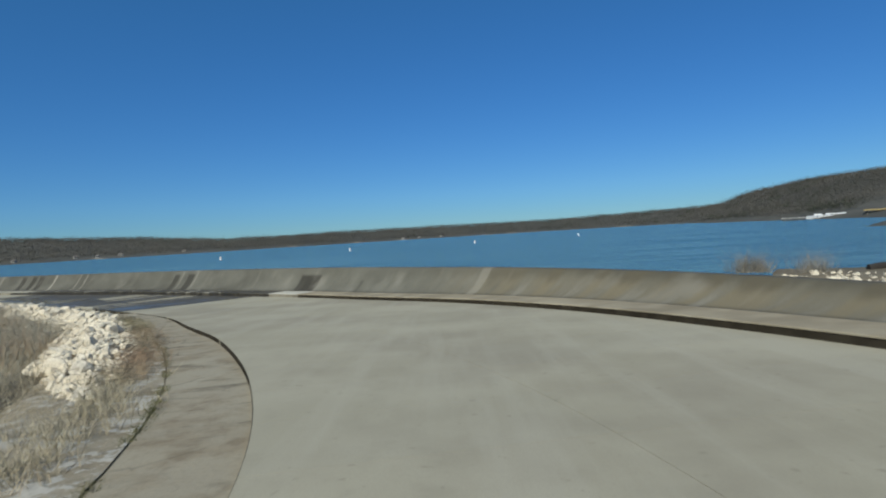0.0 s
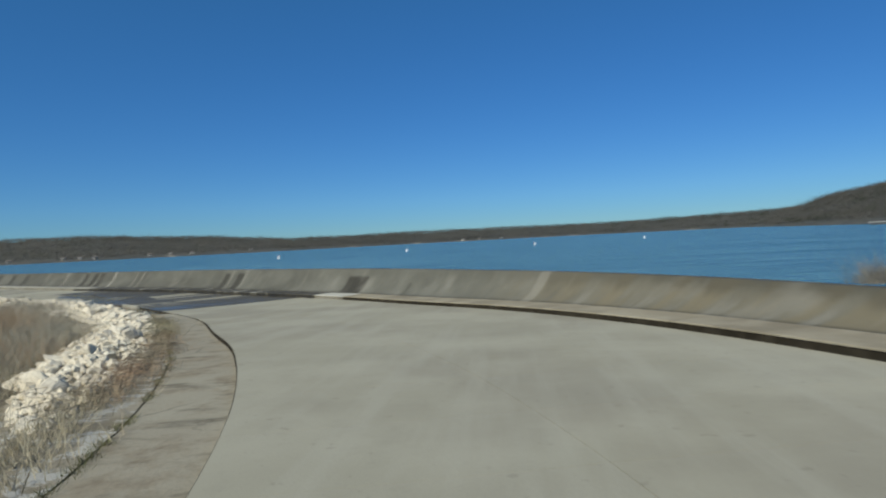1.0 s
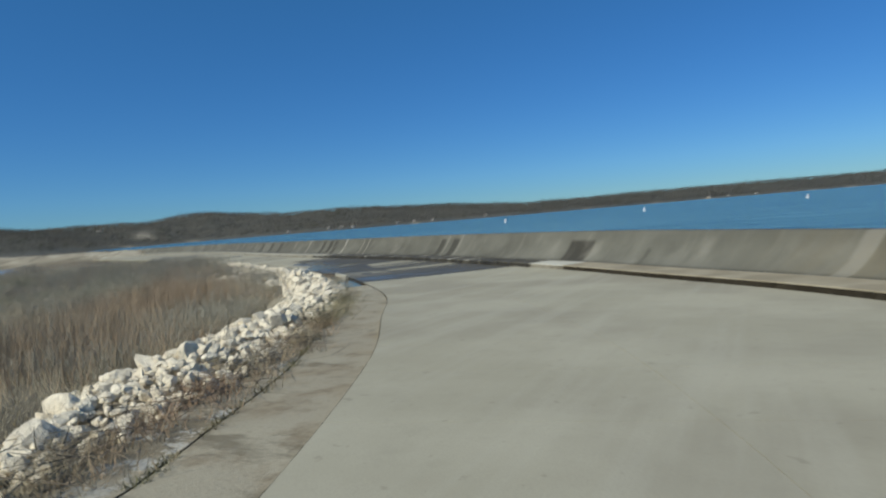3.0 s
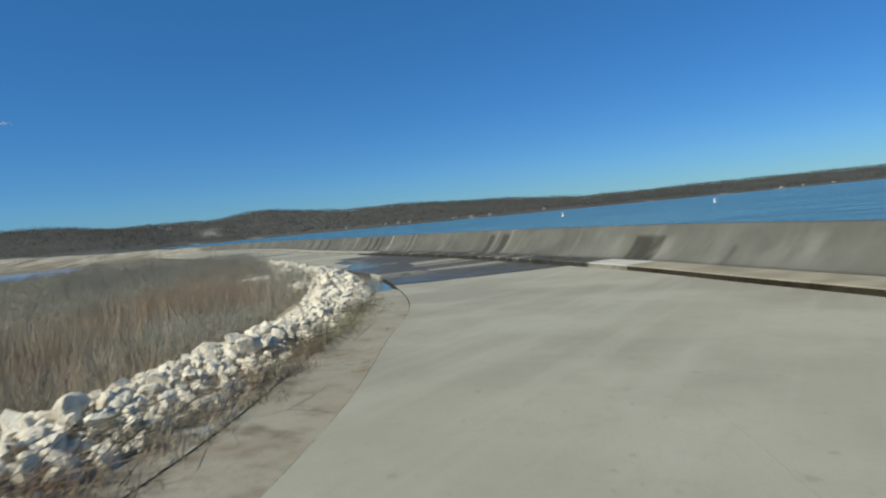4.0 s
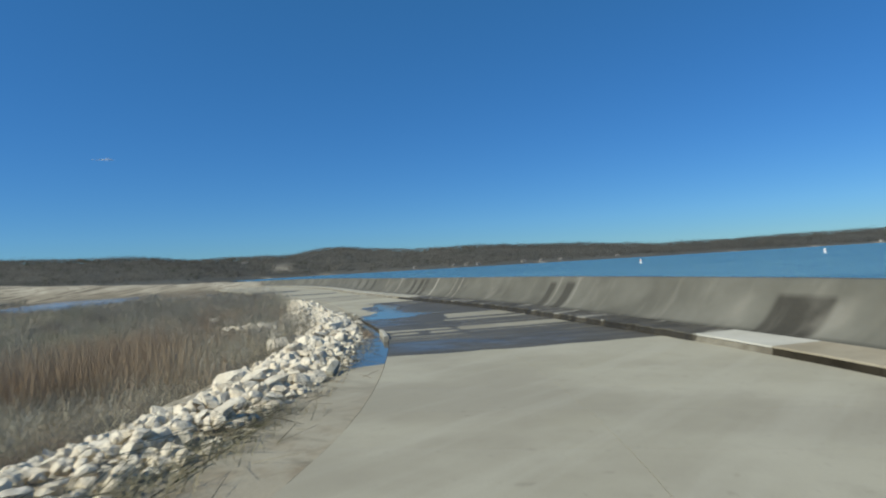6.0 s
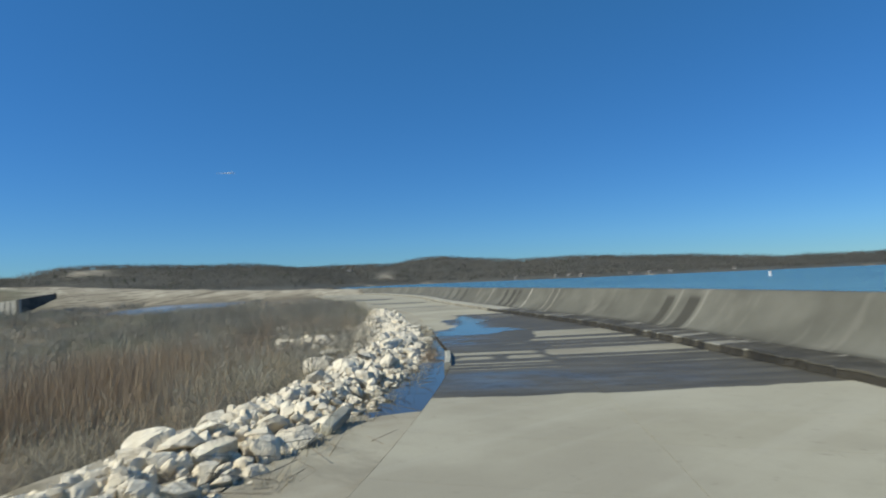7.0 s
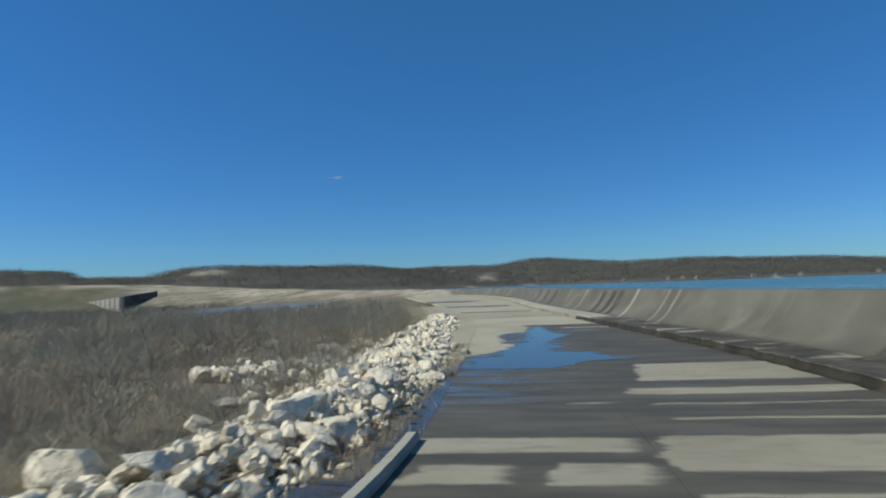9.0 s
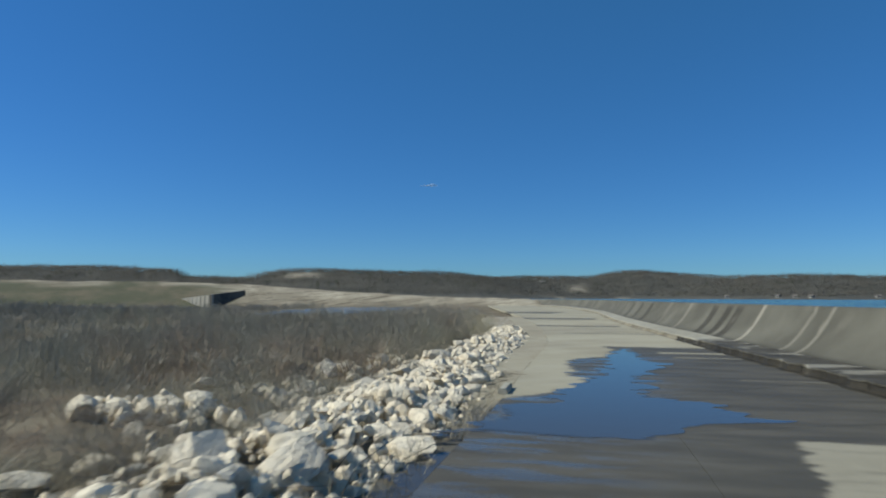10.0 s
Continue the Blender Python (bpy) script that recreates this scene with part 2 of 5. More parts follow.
def shoulder_material():
    """The floor's concrete carried on towards the rocks under thin brown silt, with pale crusts, fine cracks and damp seeps."""
    k = Net("silted_shoulder")
    q, p = channel_axes(k)
    concrete, grain = concrete_tone(k)
    fine = k.noise(26, 5, 0.7)
    col = k.mix(k.ramp(k.noise(0.5, 5, 0.6), 0.3, 0.7, 0.45, 0.85), concrete, (0.325, 0.280, 0.20))
    col = k.mix(k.ramp(k.noise(1.1, 6, 0.68), 0.46, 0.62, 0.0, 0.75), col, k.mix(k.ramp(k.noise(4.0, 4), 0.4, 0.6), (0.20, 0.155, 0.098), (0.29, 0.238, 0.16)))
    # dark seeps that creep out of the rocks across the slab
    seep = k.ramp(k.noise(1.2, 5, 0.65, None, (0.5, 1.5, 1, radians(-25))), 0.54, 0.68, 0.0, 0.65)
    col = k.mix(seep, col, (0.115, 0.095, 0.062))
    vor = k.n.new("ShaderNodeTexVoronoi")
    vor.feature = "DISTANCE_TO_EDGE"
    vor.inputs["Scale"].default_value = 0.42
    bent = k.n.new("ShaderNodeVectorMath")
    k.l.new(k.pos, bent.inputs[0])
    k.l.new(k.noise(1.5, 4), bent.inputs[1])
    k.l.new(bent.outputs[0], vor.inputs["Vector"])
    crack = k.ramp(vor.outputs["Distance"], 0.0, 0.014, 1.0, 0.0)
    crack = k.math("MULTIPLY", crack, k.ramp(k.noise(0.8, 3), 0.45, 0.6, 0.0, 0.5))
    col = k.mix(crack, col, (0.10, 0.085, 0.06))
    col = k.mix(k.ramp(fine, 0.45, 0.75, 0, 0.35), col, (0.16, 0.135, 0.095))
    damp = k.ramp(k.math("ADD", q, k.math("MULTIPLY", k.noise(0.9, 4, 0.6), 1.6)), 0.4, 0.75, 0.0, 0.8)
    damp = k.math("MULTIPLY", damp, k.ramp(q, 14.2, 13.2))
    col = k.mix(k.ramp(q, -9.0, -4.0, 0.0, 0.55), col, concrete)
    col = k.mix(damp, col, (0.078, 0.071, 0.055))
    k.bump(fine, 0.4, 0.02)
    return k.done(col, k.ramp(damp, 0.0, 0.8, 0.9, 0.45), 0.2)


def silt_material():
    """Dried silt: white crusts that flake, brown earth between them, damp beside the wet floor."""
    k = Net("crusted_silt")
    q, p = channel_axes(k)
    fine = k.noise(30, 5, 0.7)
    col = k.mix(k.ramp(k.noise(0.9, 6, 0.68), 0.40, 0.60), (0.235, 0.195, 0.132), (0.345, 0.300, 0.22))
    crust = k.ramp(k.noise(2.2, 7, 0.74), 0.49, 0.56, 0.0, 0.85)
    crust = k.math("MULTIPLY", crust, k.ramp(k.noise(0.4, 4), 0.38, 0.58, 0.15, 1.0))
    col = k.mix(crust, col, (0.53, 0.50, 0.43))
    col = k.mix(k.ramp(k.noise(0.7, 5, 0.65), 0.56, 0.66, 0.0, 0.6), col, (0.15, 0.125, 0.078))
    col = k.mix(k.ramp(fine, 0.45, 0.75, 0, 0.45), col, (0.15, 0.125, 0.088))
    damp = k.ramp(k.math("ADD", q, k.math("MULTIPLY", k.noise(0.9, 4, 0.6), 1.6)), 0.4, 0.75, 0.0, 0.75)
    damp = k.math("MULTIPLY", damp, k.ramp(q, 14.2, 13.2))
    col = k.mix(damp, col, (0.11, 0.094, 0.064))
    k.bump(k.math("ADD", fine, k.math("MULTIPLY", crust, 0.8)), 0.6, 0.02)
    return k.done(col, k.ramp(damp, 0.0, 0.75, 0.95, 0.5), 0.15)


def rock_material():
    """Broken limestone: cream faces, tan and grey weathering, pits and soil in the hollows."""
    k = Net("limestone_rock")
    broad = k.noise(2.2, 5, 0.6)
    mid = k.noise(9, 5, 0.65)
    fine = k.noise(38, 4, 0.7)
    col = k.mix(k.ramp(broad, 0.36, 0.6), (0.71, 0.61, 0.445), (0.86, 0.765, 0.59))
    col = k.mix(k.math("MULTIPLY", k.ramp(k.random(), 0.6, 1.0), 0.5), col, (0.56, 0.51, 0.42))
    col = k.mix(k.ramp(mid, 0.52, 0.70, 0.0, 0.55), col, (0.42, 0.34, 0.235))
    col = k.mix(k.ramp(fine, 0.5, 0.8, 0.0, 0.3), col, (0.34, 0.295, 0.215))
    vor = k.n.new("ShaderNodeTexVoronoi")
    vor.feature = "DISTANCE_TO_EDGE"
    vor.inputs["Scale"].default_value = 6.0
    k.l.new(k.pos, vor.inputs["Vector"])
    crack = k.ramp(vor.outputs["Distance"], 0.0, 0.05, 1.0, 0.0)
    crack = k.math("MULTIPLY", crack, k.ramp(broad, 0.45, 0.6))
    col = k.mix(k.math("MULTIPLY", crack, 0.4), col, (0.22, 0.185, 0.13))
    h = k.math("SUBTRACT", k.math("ADD", k.math("MULTIPLY", mid, 1.6), k.math("MULTIPLY", fine, 0.5)), k.math("MULTIPLY", crack, 0.4))
    k.bump(h, 0.7, 0.05)
    return k.done(col, 0.92, 0.15)


def stained(name, low, mid, pale):
    """Wet brown growth over concrete, with scoured pale lengths."""
    k = Net(name)
    q, p = channel_axes(k)
    comb = k.n.new("ShaderNodeCombineXYZ")
    k.l.new(k.math("MULTIPLY", p, 0.5), comb.inputs[0])
    k.l.new(k.math("MULTIPLY", q, 1.5), comb.inputs[1])
    grain = k.noise(30, 4, 0.7)
    col = k.mix(k.ramp(k.noise(1.4, 5, 0.65), 0.35, 0.65), low, mid)
    col = k.mix(k.ramp(k.noise(1.0, 5, 0.6, comb.outputs[0]), 0.53, 0.60, 0.0, 0.9), col, pale)
    col = k.mix(k.ramp(grain, 0.4, 0.8, 0.0, 0.4), col, [x * 0.6 for x in low])
    k.bump(grain, 0.5, 0.03)
    return k.done(col, 0.6, 0.3)


M_FLOOR = floor_material()
M_WALL = wall_material()
M_LAKE = lake_material()
M_GROUND = ground_material()
M_APRON = plain("apron_concrete", (0.25, 0.208, 0.138), (0.36, 0.308, 0.215), 0.9, 0.85, 0.3, 50)
# paler tone for one short stretch of the apron
M_BRIGHT = plain("pale_apron_concrete", (0.40, 0.375, 0.30), (0.50, 0.47, 0.39), 1.2, 0.85, 0.25, 45)
M_DAMP = stained("damp_apron_concrete", (0.052, 0.045, 0.031), (0.105, 0.092, 0.066), (0.31, 0.285, 0.225))
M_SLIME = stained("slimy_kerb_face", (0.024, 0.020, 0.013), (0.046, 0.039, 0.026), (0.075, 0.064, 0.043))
M_EDGE = plain("worn_slab_edge", (0.15, 0.13, 0.095), (0.26, 0.235, 0.175), 1.5, 0.85, 0.4, 30)
M_LIP = plain("grimy_slab_lip", (0.095, 0.082, 0.057), (0.17, 0.15, 0.108), 1.5, 0.85, 0.4, 30)
# near-black brown for the kerb face and the slab's edge
M_GUTTER = plain("near_black_kerb", (0.020, 0.016, 0.010), (0.040, 0.033, 0.022), 2.0, 0.9, 0.5, 30, False, 0.25, 0.1)
M_KERB = plain("kerb_concrete", (0.30, 0.278, 0.215), (0.39, 0.365, 0.29), 2.0, 0.85, 0.4, 40)
M_ROCK = rock_material()
M_SHOULDER = shoulder_material()
M_SILT = silt_material()
M_SOIL = plain("dark_soil", (0.11, 0.095, 0.06), (0.18, 0.155, 0.105), 3, 0.95, 0.5, 25)
M_WHITE = plain("white_plastic", (0.75, 0.75, 0.73), (0.82, 0.82, 0.80), 2, 0.5, 0.05, 20)
M_ORANGE = plain("orange_band", (0.7, 0.2, 0.04), (0.75, 0.25, 0.06), 2, 0.5, 0.05, 20)
M_HEADWALL = plain("pale_headwall_concrete", (0.25, 0.235, 0.195), (0.34, 0.322, 0.275), 0.6, 0.85, 0.2, 6)
# headwall concrete darkened: the return wall's deep shade is put into this colour
M_SHADED_WALL = plain("shade_darkened_concrete", (0.07, 0.066, 0.058), (0.13, 0.122, 0.105), 0.5, 0.9, 0.2, 6)
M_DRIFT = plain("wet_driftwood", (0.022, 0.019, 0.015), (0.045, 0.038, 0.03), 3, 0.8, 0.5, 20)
M_ROOF = plain("weathered_roof", (0.16, 0.14, 0.12), (0.25, 0.22, 0.19), 1, 0.8, 0.3, 8)
M_SIDING = plain("pale_siding", (0.34, 0.325, 0.285), (0.46, 0.445, 0.40), 0.5, 0.8, 0.1, 8)
M_GLASS = plain("dark_window_glass", (0.03, 0.035, 0.04), (0.05, 0.055, 0.06), 1, 0.15, 0.0, 8, False, 0.0, 0.5)
M_DOCK = plain("grey_dock_boards", (0.20, 0.18, 0.15), (0.30, 0.27, 0.23), 1, 0.85, 0.3, 12)
M_YELLOW = plain("yellow_metal_roof", (0.36, 0.25, 0.07), (0.46, 0.33, 0.10), 1, 0.6, 0.05, 12)
M_GRASS = twig_material("dry_grass", ((0.52, 0.455, 0.315), (0.42, 0.36, 0.245), (0.31, 0.265, 0.182), (0.39, 0.25, 0.155)))
M_REED = twig_material("rust_reeds", ((0.375, 0.268, 0.165), (0.47, 0.355, 0.235), (0.275, 0.19, 0.118), (0.43, 0.33, 0.22)))
M_BRUSH = twig_material("bare_brush", ((0.31, 0.288, 0.222), (0.43, 0.40, 0.312), (0.225, 0.208, 0.160), (0.39, 0.285, 0.195)), 0.45)
M_WOODS = woods_material()
M_THICKET = twig_material("thicket_twigs", ((0.262, 0.242, 0.195), (0.35, 0.324, 0.262), (0.195, 0.180, 0.143), (0.305, 0.248, 0.185)), 0.4)
M_WEED = twig_material("olive_weeds", ((0.16, 0.16, 0.075), (0.22, 0.205, 0.11), (0.12, 0.12, 0.055), (0.24, 0.20, 0.12)))
M_BANK = twig_material("bleached_bank_grass", ((0.255, 0.232, 0.188), (0.34, 0.315, 0.262), (0.17, 0.152, 0.12), (0.27, 0.235, 0.185)), 0.45)
M_TWIGS = twig_material("dead_twigs", ((0.24, 0.195, 0.135), (0.32, 0.27, 0.20), (0.15, 0.12, 0.082), (0.27, 0.20, 0.135)))
M_CEDAR = twig_material("cedar_green", ((0.036, 0.044, 0.028), (0.046, 0.053, 0.034), (0.030, 0.038, 0.025), (0.038, 0.045, 0.030)))


def puddle_material():
    k = Net("puddle_water")
    k.bump(k.noise(3.5, 4, 0.6), 0.12, 0.012)
    k.p.inputs["IOR"].default_value = 1.33
    return k.done((0.062, 0.057, 0.046), 0.09, 0.42)


M_PUDDLE = puddle_material()


def pond_material():
    """Silty shallow water over pale mud."""
    k = Net("pond_water")
    k.bump(k.noise(1.2, 4, 0.6, None, (0.5, 1.2, 1, 0.4)), 0.35, 0.2)
    k.p.inputs["IOR"].default_value = 1.33
    col = k.mix(k.ramp(k.noise(0.09, 5, 0.6, None, (1.0, 0.35, 1, radians(-29))), 0.42, 0.6), (0.12, 0.135, 0.14), (0.24, 0.235, 0.215))
    return k.done(col, 0.2, 0.4)


M_POND = pond_material()


# ---- plan ----
WATER, CREST = 0.67, 0.78
# matching points down the channel: foot of its left kerb, foot of the crest wall
LEFT = [(-2.6, -16), (-2.2, -9), (-1.35, -2.5), (-1.4, 3.2), (-2.6, 8.0), (-4.9, 13.3), (-7.2, 17.2), (-9.5, 21), (-12.8, 25),
        (-17.1, 29.5), (-21.7, 33.2), (-27, 37.2), (-38, 45), (-60, 57), (-95, 74), (-125, 89)]
TOE = [(10.5, -17), (9.8, -10), (8.9, -3), (7.5, 4.5), (6.0, 10.5), (4.0, 15.9), (1.05, 20.95), (-2.6, 25.4), (-6.2, 29.42),
       (-11.5, 34.03), (-19.2, 39.9), (-29.8, 46.5), (-47, 57.4), (-70.8, 73.6), (-102, 91), (-128, 101)]


def spline(pts, step=40):
    p = np.array(pts, float)
    p = np.vstack([2 * p[0] - p[1], p, 2 * p[-1] - p[-2]])
    out = []
    for i in range(1, len(p) - 2):
        for t in np.arange(step) / step:
            a, b, c, d = p[i - 1:i + 3]
            out.append(0.5 * (2 * b + (c - a) * t + (2 * a - 5 * b + 4 * c - d) * t * t + (3 * b - a - 3 * c + d) * t ** 3))
    return np.array(out + [p[-2]])


LL, TT = spline(LEFT), spline(TOE)


def normals(line):
    """Unit normals that point to the right of the way down the channel."""
    d = np.gradient(line, axis=0)
    d /= np.linalg.norm(d, axis=1)[:, None]
    return np.stack([d[:, 1], -d[:, 0]], 1)


LN, TN = normals(LL), normals(TT)
ARC = np.concatenate([[0], np.cumsum(np.linalg.norm(np.diff(TT, axis=0), axis=1))])
LARC = np.concatenate([[0], np.cumsum(np.linalg.norm(np.diff(LL, axis=0), axis=1))])


def along(line, norm, arc, u, off=0.0):
    """The point at arc length u of a line, off metres to its right."""
    x = np.interp(u, arc, line[:, 0]) + off * np.interp(u, arc, norm[:, 0])
    y = np.interp(u, arc, line[:, 1]) + off * np.interp(u, arc, norm[:, 1])
    return x, y


def toe_arc(x, y):
    return float(ARC[np.argmin((TT[:, 0] - x) ** 2 + (TT[:, 1] - y) ** 2)])


def left_arc(x, y):
    return float(LARC[np.argmin((LL[:, 0] - x) ** 2 + (LL[:, 1] - y) ** 2)])


def grade(x, y):
    """Height of the channel floor: it falls away from the start and levels out."""
    s = 0.0337 * np.asarray(y, float) + 0.00355 * np.asarray(x, float)
    k, w = 0.97, 0.2
    t = np.clip((s - (k - w)) / (2 * w), 0, 1)
    s = np.where(s < k - w, s, k - w + 2 * w * (t - 0.5 * t * t))
    return 0.47 - s


def side(x, y, line, norm):
    """Signed distance to the right of a line."""
    x, y = np.ravel(x), np.ravel(y)
    out = np.empty(len(x))
    for a in range(0, len(x), 4000):
        dx, dy = x[a:a + 4000, None] - line[None, :, 0], y[a:a + 4000, None] - line[None, :, 1]
        j = np.argmin(dx * dx + dy * dy, axis=1)
        r = np.arange(len(j))
        sign = dx[r, j] * norm[j, 0] + dy[r, j] * norm[j, 1]
        out[a:a + 4000] = np.sign(sign) * np.sqrt(dx[r, j] ** 2 + dy[r, j] ** 2)
    return out


def smooth(v, a, b):
    t = np.clip((v - a) / (b - a), 0, 1)
    return t * t * (3 - 2 * t)


# ---- building helpers ----
def link_mesh(name, bm, material, smooth_faces=False):
    me = bpy.data.meshes.new(name)
    bm.to_mesh(me)
    bm.free()
    me.materials.append(material)
    if smooth_faces:
        me.polygons.foreach_set("use_smooth", [True] * len(me.polygons))
    return new(name, me)


def part(name, bm, material, parent, label=""):
    ob = link_mesh(name, bm, material)
    ob.parent = parent
    if label:
        ob["label"] = label
    return ob


def from_arrays(name, verts, faces, material, smooth_faces=False):
    me = bpy.data.meshes.new(name)
    me.from_pydata(verts.tolist() if hasattr(verts, "tolist") else verts, [], faces.tolist() if hasattr(faces, "tolist") else faces)
    me.materials.append(material)
    if smooth_faces:
        me.polygons.foreach_set("use_smooth", [True] * len(me.polygons))
    me.update()
    return new(name, me)


def triangles(name, verts, material):
    """A mesh of loose triangles from an n x 3 x 3 array."""
    n = len(verts)
    me = bpy.data.meshes.new(name)
    me.vertices.add(n * 3)
    me.vertices.foreach_set("co", verts.reshape(-1).astype(np.float32))
    me.loops.add(n * 3)
    me.loops.foreach_set("vertex_index", np.arange(n * 3, dtype=np.int32))
    me.polygons.add(n)
    me.polygons.foreach_set("loop_start", np.arange(n, dtype=np.int32) * 3)
    me.materials.append(material)
    me.update(calc_edges=True)
    return new(name, me)


def box(bm, lo, hi, bevel=0.0):
    r = bmesh.ops.create_cube(bm, size=1.0, matrix=Matrix.Translation([(a + b) / 2 for a, b in zip(lo, hi)]) @ Matrix.Diagonal((*[b - a for a, b in zip(lo, hi)], 1)))
    if bevel:
        bmesh.ops.bevel(bm, geom=list({e for v in r["verts"] for e in v.link_edges}), offset=bevel, segments=1, affect="EDGES")
    return bm


def tube(bm, x, y, z0, z1, r0, r1, seg=12):
    bmesh.ops.create_cone(bm, cap_ends=True, segments=seg, radius1=r0, radius2=r1, depth=z1 - z0, matrix=Matrix.Translation((x, y, (z0 + z1) / 2)))
    return bm


def holder(name, x, y, z, label, category, group="", kind=""):
    ob = new(name)
    ob.empty_display_size = 0.2
    ob.location = (x, y, z)
    return tagged(ob, label, category, group, kind)


def swept(u0, u1, n, arc, line, norm, profile, closed_ends=True):
    """A strip swept along a line between two arc lengths. profile(u): list of (offset, z)."""
    verts, faces = [], []
    us = np.linspace(u0, u1, n + 1)
    for u in us:
        pr = profile(u)
        for off, z in pr:
            x, y = along(line, norm, arc, u, off)
            verts.append((float(x), float(y), float(z)))
    k = len(pr)
    for i in range(n):
        for j in range(k - 1):
            faces.append((i * k + j, i * k + j + 1, (i + 1) * k + j + 1, (i + 1) * k + j))
    if closed_ends:
        faces.append(tuple(range(k)))
        faces.append(tuple(n * k + j for j in reversed(range(k))))
    return verts, faces


# ---- ground ----
CENTRE = (-12.0, 25.0)
# bearing to the left of +y (degrees) and the skyline's rise (degrees)
HILL_B = [-180, -120, -60, -40, -33, -28.6, -26.4, -21, -11, -1, 9, 19, 26, 34, 42, 48, 50, 52.5, 61.5, 64.5, 78, 80.5, 83, 88, 89, 95, 110, 180]
HILL_E = [2.0, 2.2, 2.9, 3.4, 3.0, 2.2, 1.45, 1.35, 1.08, 1.15, 1.15, 1.05, 1.6, 1.97, 2.0, 2.55, 2.5, 2.05, 2.05, 2.35, 2.65, 2.45, 1.8, 1.85, 2.4, 2.5, 2.3, 2.0]
# distance to the far shore by bearing
SHORE_B = [-180, -60, -40, -33, -27, -22, -10, 5, 20, 36, 50, 56, 62, 180]
SHORE_R = [60, 60, 165, 230, 330, 620, 800, 620, 430, 420, 520, 420, 300, 300]
# the embankment's ridge beyond the basin: x, y, height
RIDGE = np.array([(-128, 101, 0.8), (-146, 86, 1.3), (-166, 68, 2.6), (-178, 50, 4.2), (-183, 30, 4.7), (-186, 0, 4.8), (-186, -60, 4.6), (-160, -140, 4.4)])
RIDGE_LINE = np.stack([np.interp(np.linspace(0, 7, 400), np.arange(8), RIDGE[:, k]) for k in range(3)], 1)


POND, POND_LEVEL = (-118, 60), -1.0


def in_pond(x, y, grow=0.0):
    """Below 1 inside the long shallow pool far down the basin."""
    dx, dy = np.asarray(x) - POND[0], np.asarray(y) - POND[1]
    return np.hypot((dx * -0.87 + dy * 0.49) / (38 + grow), (dx * 0.49 + dy * 0.87) / (8 + grow))


def cover_and_height(x, y):
    x, y = np.ravel(x).astype(float), np.ravel(y).astype(float)
    sl = -side(x, y, LL, LN)                     # metres to the left of the left kerb
    st = side(x, y, TT, TN)                      # metres beyond the foot of the crest wall
    dx, dy = x - CENTRE[0], y - CENTRE[1]
    r, b = np.hypot(dx, dy), np.degrees(np.arctan2(-dx, dy))
    g = grade(np.clip(x, -60, 20), np.clip(y, -20, 60))
    bumps = np.array([noise.fractal(Vector((a * 0.35, c * 0.35, 3.1)), 1.0, 2.0, 4) for a, c in zip(x, y)])
    z = np.full(len(x), 0.0)
    left = sl > 0
    fall = 0.22 * smooth(sl, 2, 9) + 0.33 * smooth(sl, 10, 26) + 1.2 * smooth(sl, 25, 110)
    z = np.where(left, g - 0.36 + 0.20 * smooth(sl, 2.9, 3.7) - fall + 0.10 * bumps * smooth(sl, 1.5, 4), g - 0.3)
    lake = (st > 0.5)
    bank = smooth(x - 0.45 * y, -0.4, 0.6) * smooth(np.hypot(x, y), 18.5, 16.5) * smooth(st, 0.4, 1.0)
    z = np.where(lake, -1.6 * smooth(st, 0.5, 2.5) + np.where(st < 0.5, g - 0.3, -0.3), z)
    z = np.where(lake, z * (1 - bank) + bank * (WATER + 0.10 + 0.04 * bumps), z)
    # embankment beyond the basin
    d = np.empty(len(x))
    top = np.empty(len(x))
    for a in range(0, len(x), 4000):
        dd = np.hypot(x[a:a + 4000, None] - RIDGE_LINE[None, :, 0], y[a:a + 4000, None] - RIDGE_LINE[None, :, 1])
        j = np.argmin(dd, axis=1)
        d[a:a + 4000], top[a:a + 4000] = dd[np.arange(len(j)), j], RIDGE_LINE[j, 2]
    emb = top - np.maximum(d - 2.5, 0) / 4.0 + 0.15 * bumps
    on_emb = (emb > z) & (r < 260) & ~((st > 3) & (b < 60))
    z = np.where(on_emb, emb, z)
    # the pool's bed and its low banks
    d_pool = in_pond(x, y) + 0.22 * bumps
    rim = np.where(on_emb, z, z + (np.maximum(z, POND_LEVEL + 0.07) - z) * smooth(d_pool, 2.6, 1.5))
    z = np.where(d_pool < 2.6, rim + (POND_LEVEL - 0.25 - rim) * smooth(d_pool, 1.06, 0.92) * ~on_emb, z)
    # far shore and hills
    rs = np.interp(b, SHORE_B, SHORE_R)
    e = np.interp(b, HILL_B, HILL_E)
    ridge_r = rs + 330
    crest = np.tan(np.radians(e)) * ridge_r - 4.5 + 1.2
    t = np.clip((r - rs) / (ridge_r - rs), 0, 1)
    hills = WATER + 1.0 * smooth(r, rs - 8, rs + 8) * 1.0 - 3.0 * (1 - smooth(r, rs - 60, rs + 3)) + (crest - 1) * (0.35 * t + 0.65 * smooth(t, 0.05, 1.0))
    hills = np.where(r > ridge_r, crest + (r - ridge_r) * 0.002, hills) + 2.0 * smooth(r, rs + 30, rs + 120) * bumps
    far = r > rs - 60
    z = np.where(far & (bank < 0.4), np.maximum(hills, np.where(lake | (r > 240), -3, z)), z)
    dirt = np.where(on_emb, smooth(y, 36, 48) * (0.75 + 0.5 * bumps), 0) + np.where(on_emb & (d < 5), 0.9 * smooth(bumps, -0.6, 0.1), 0)
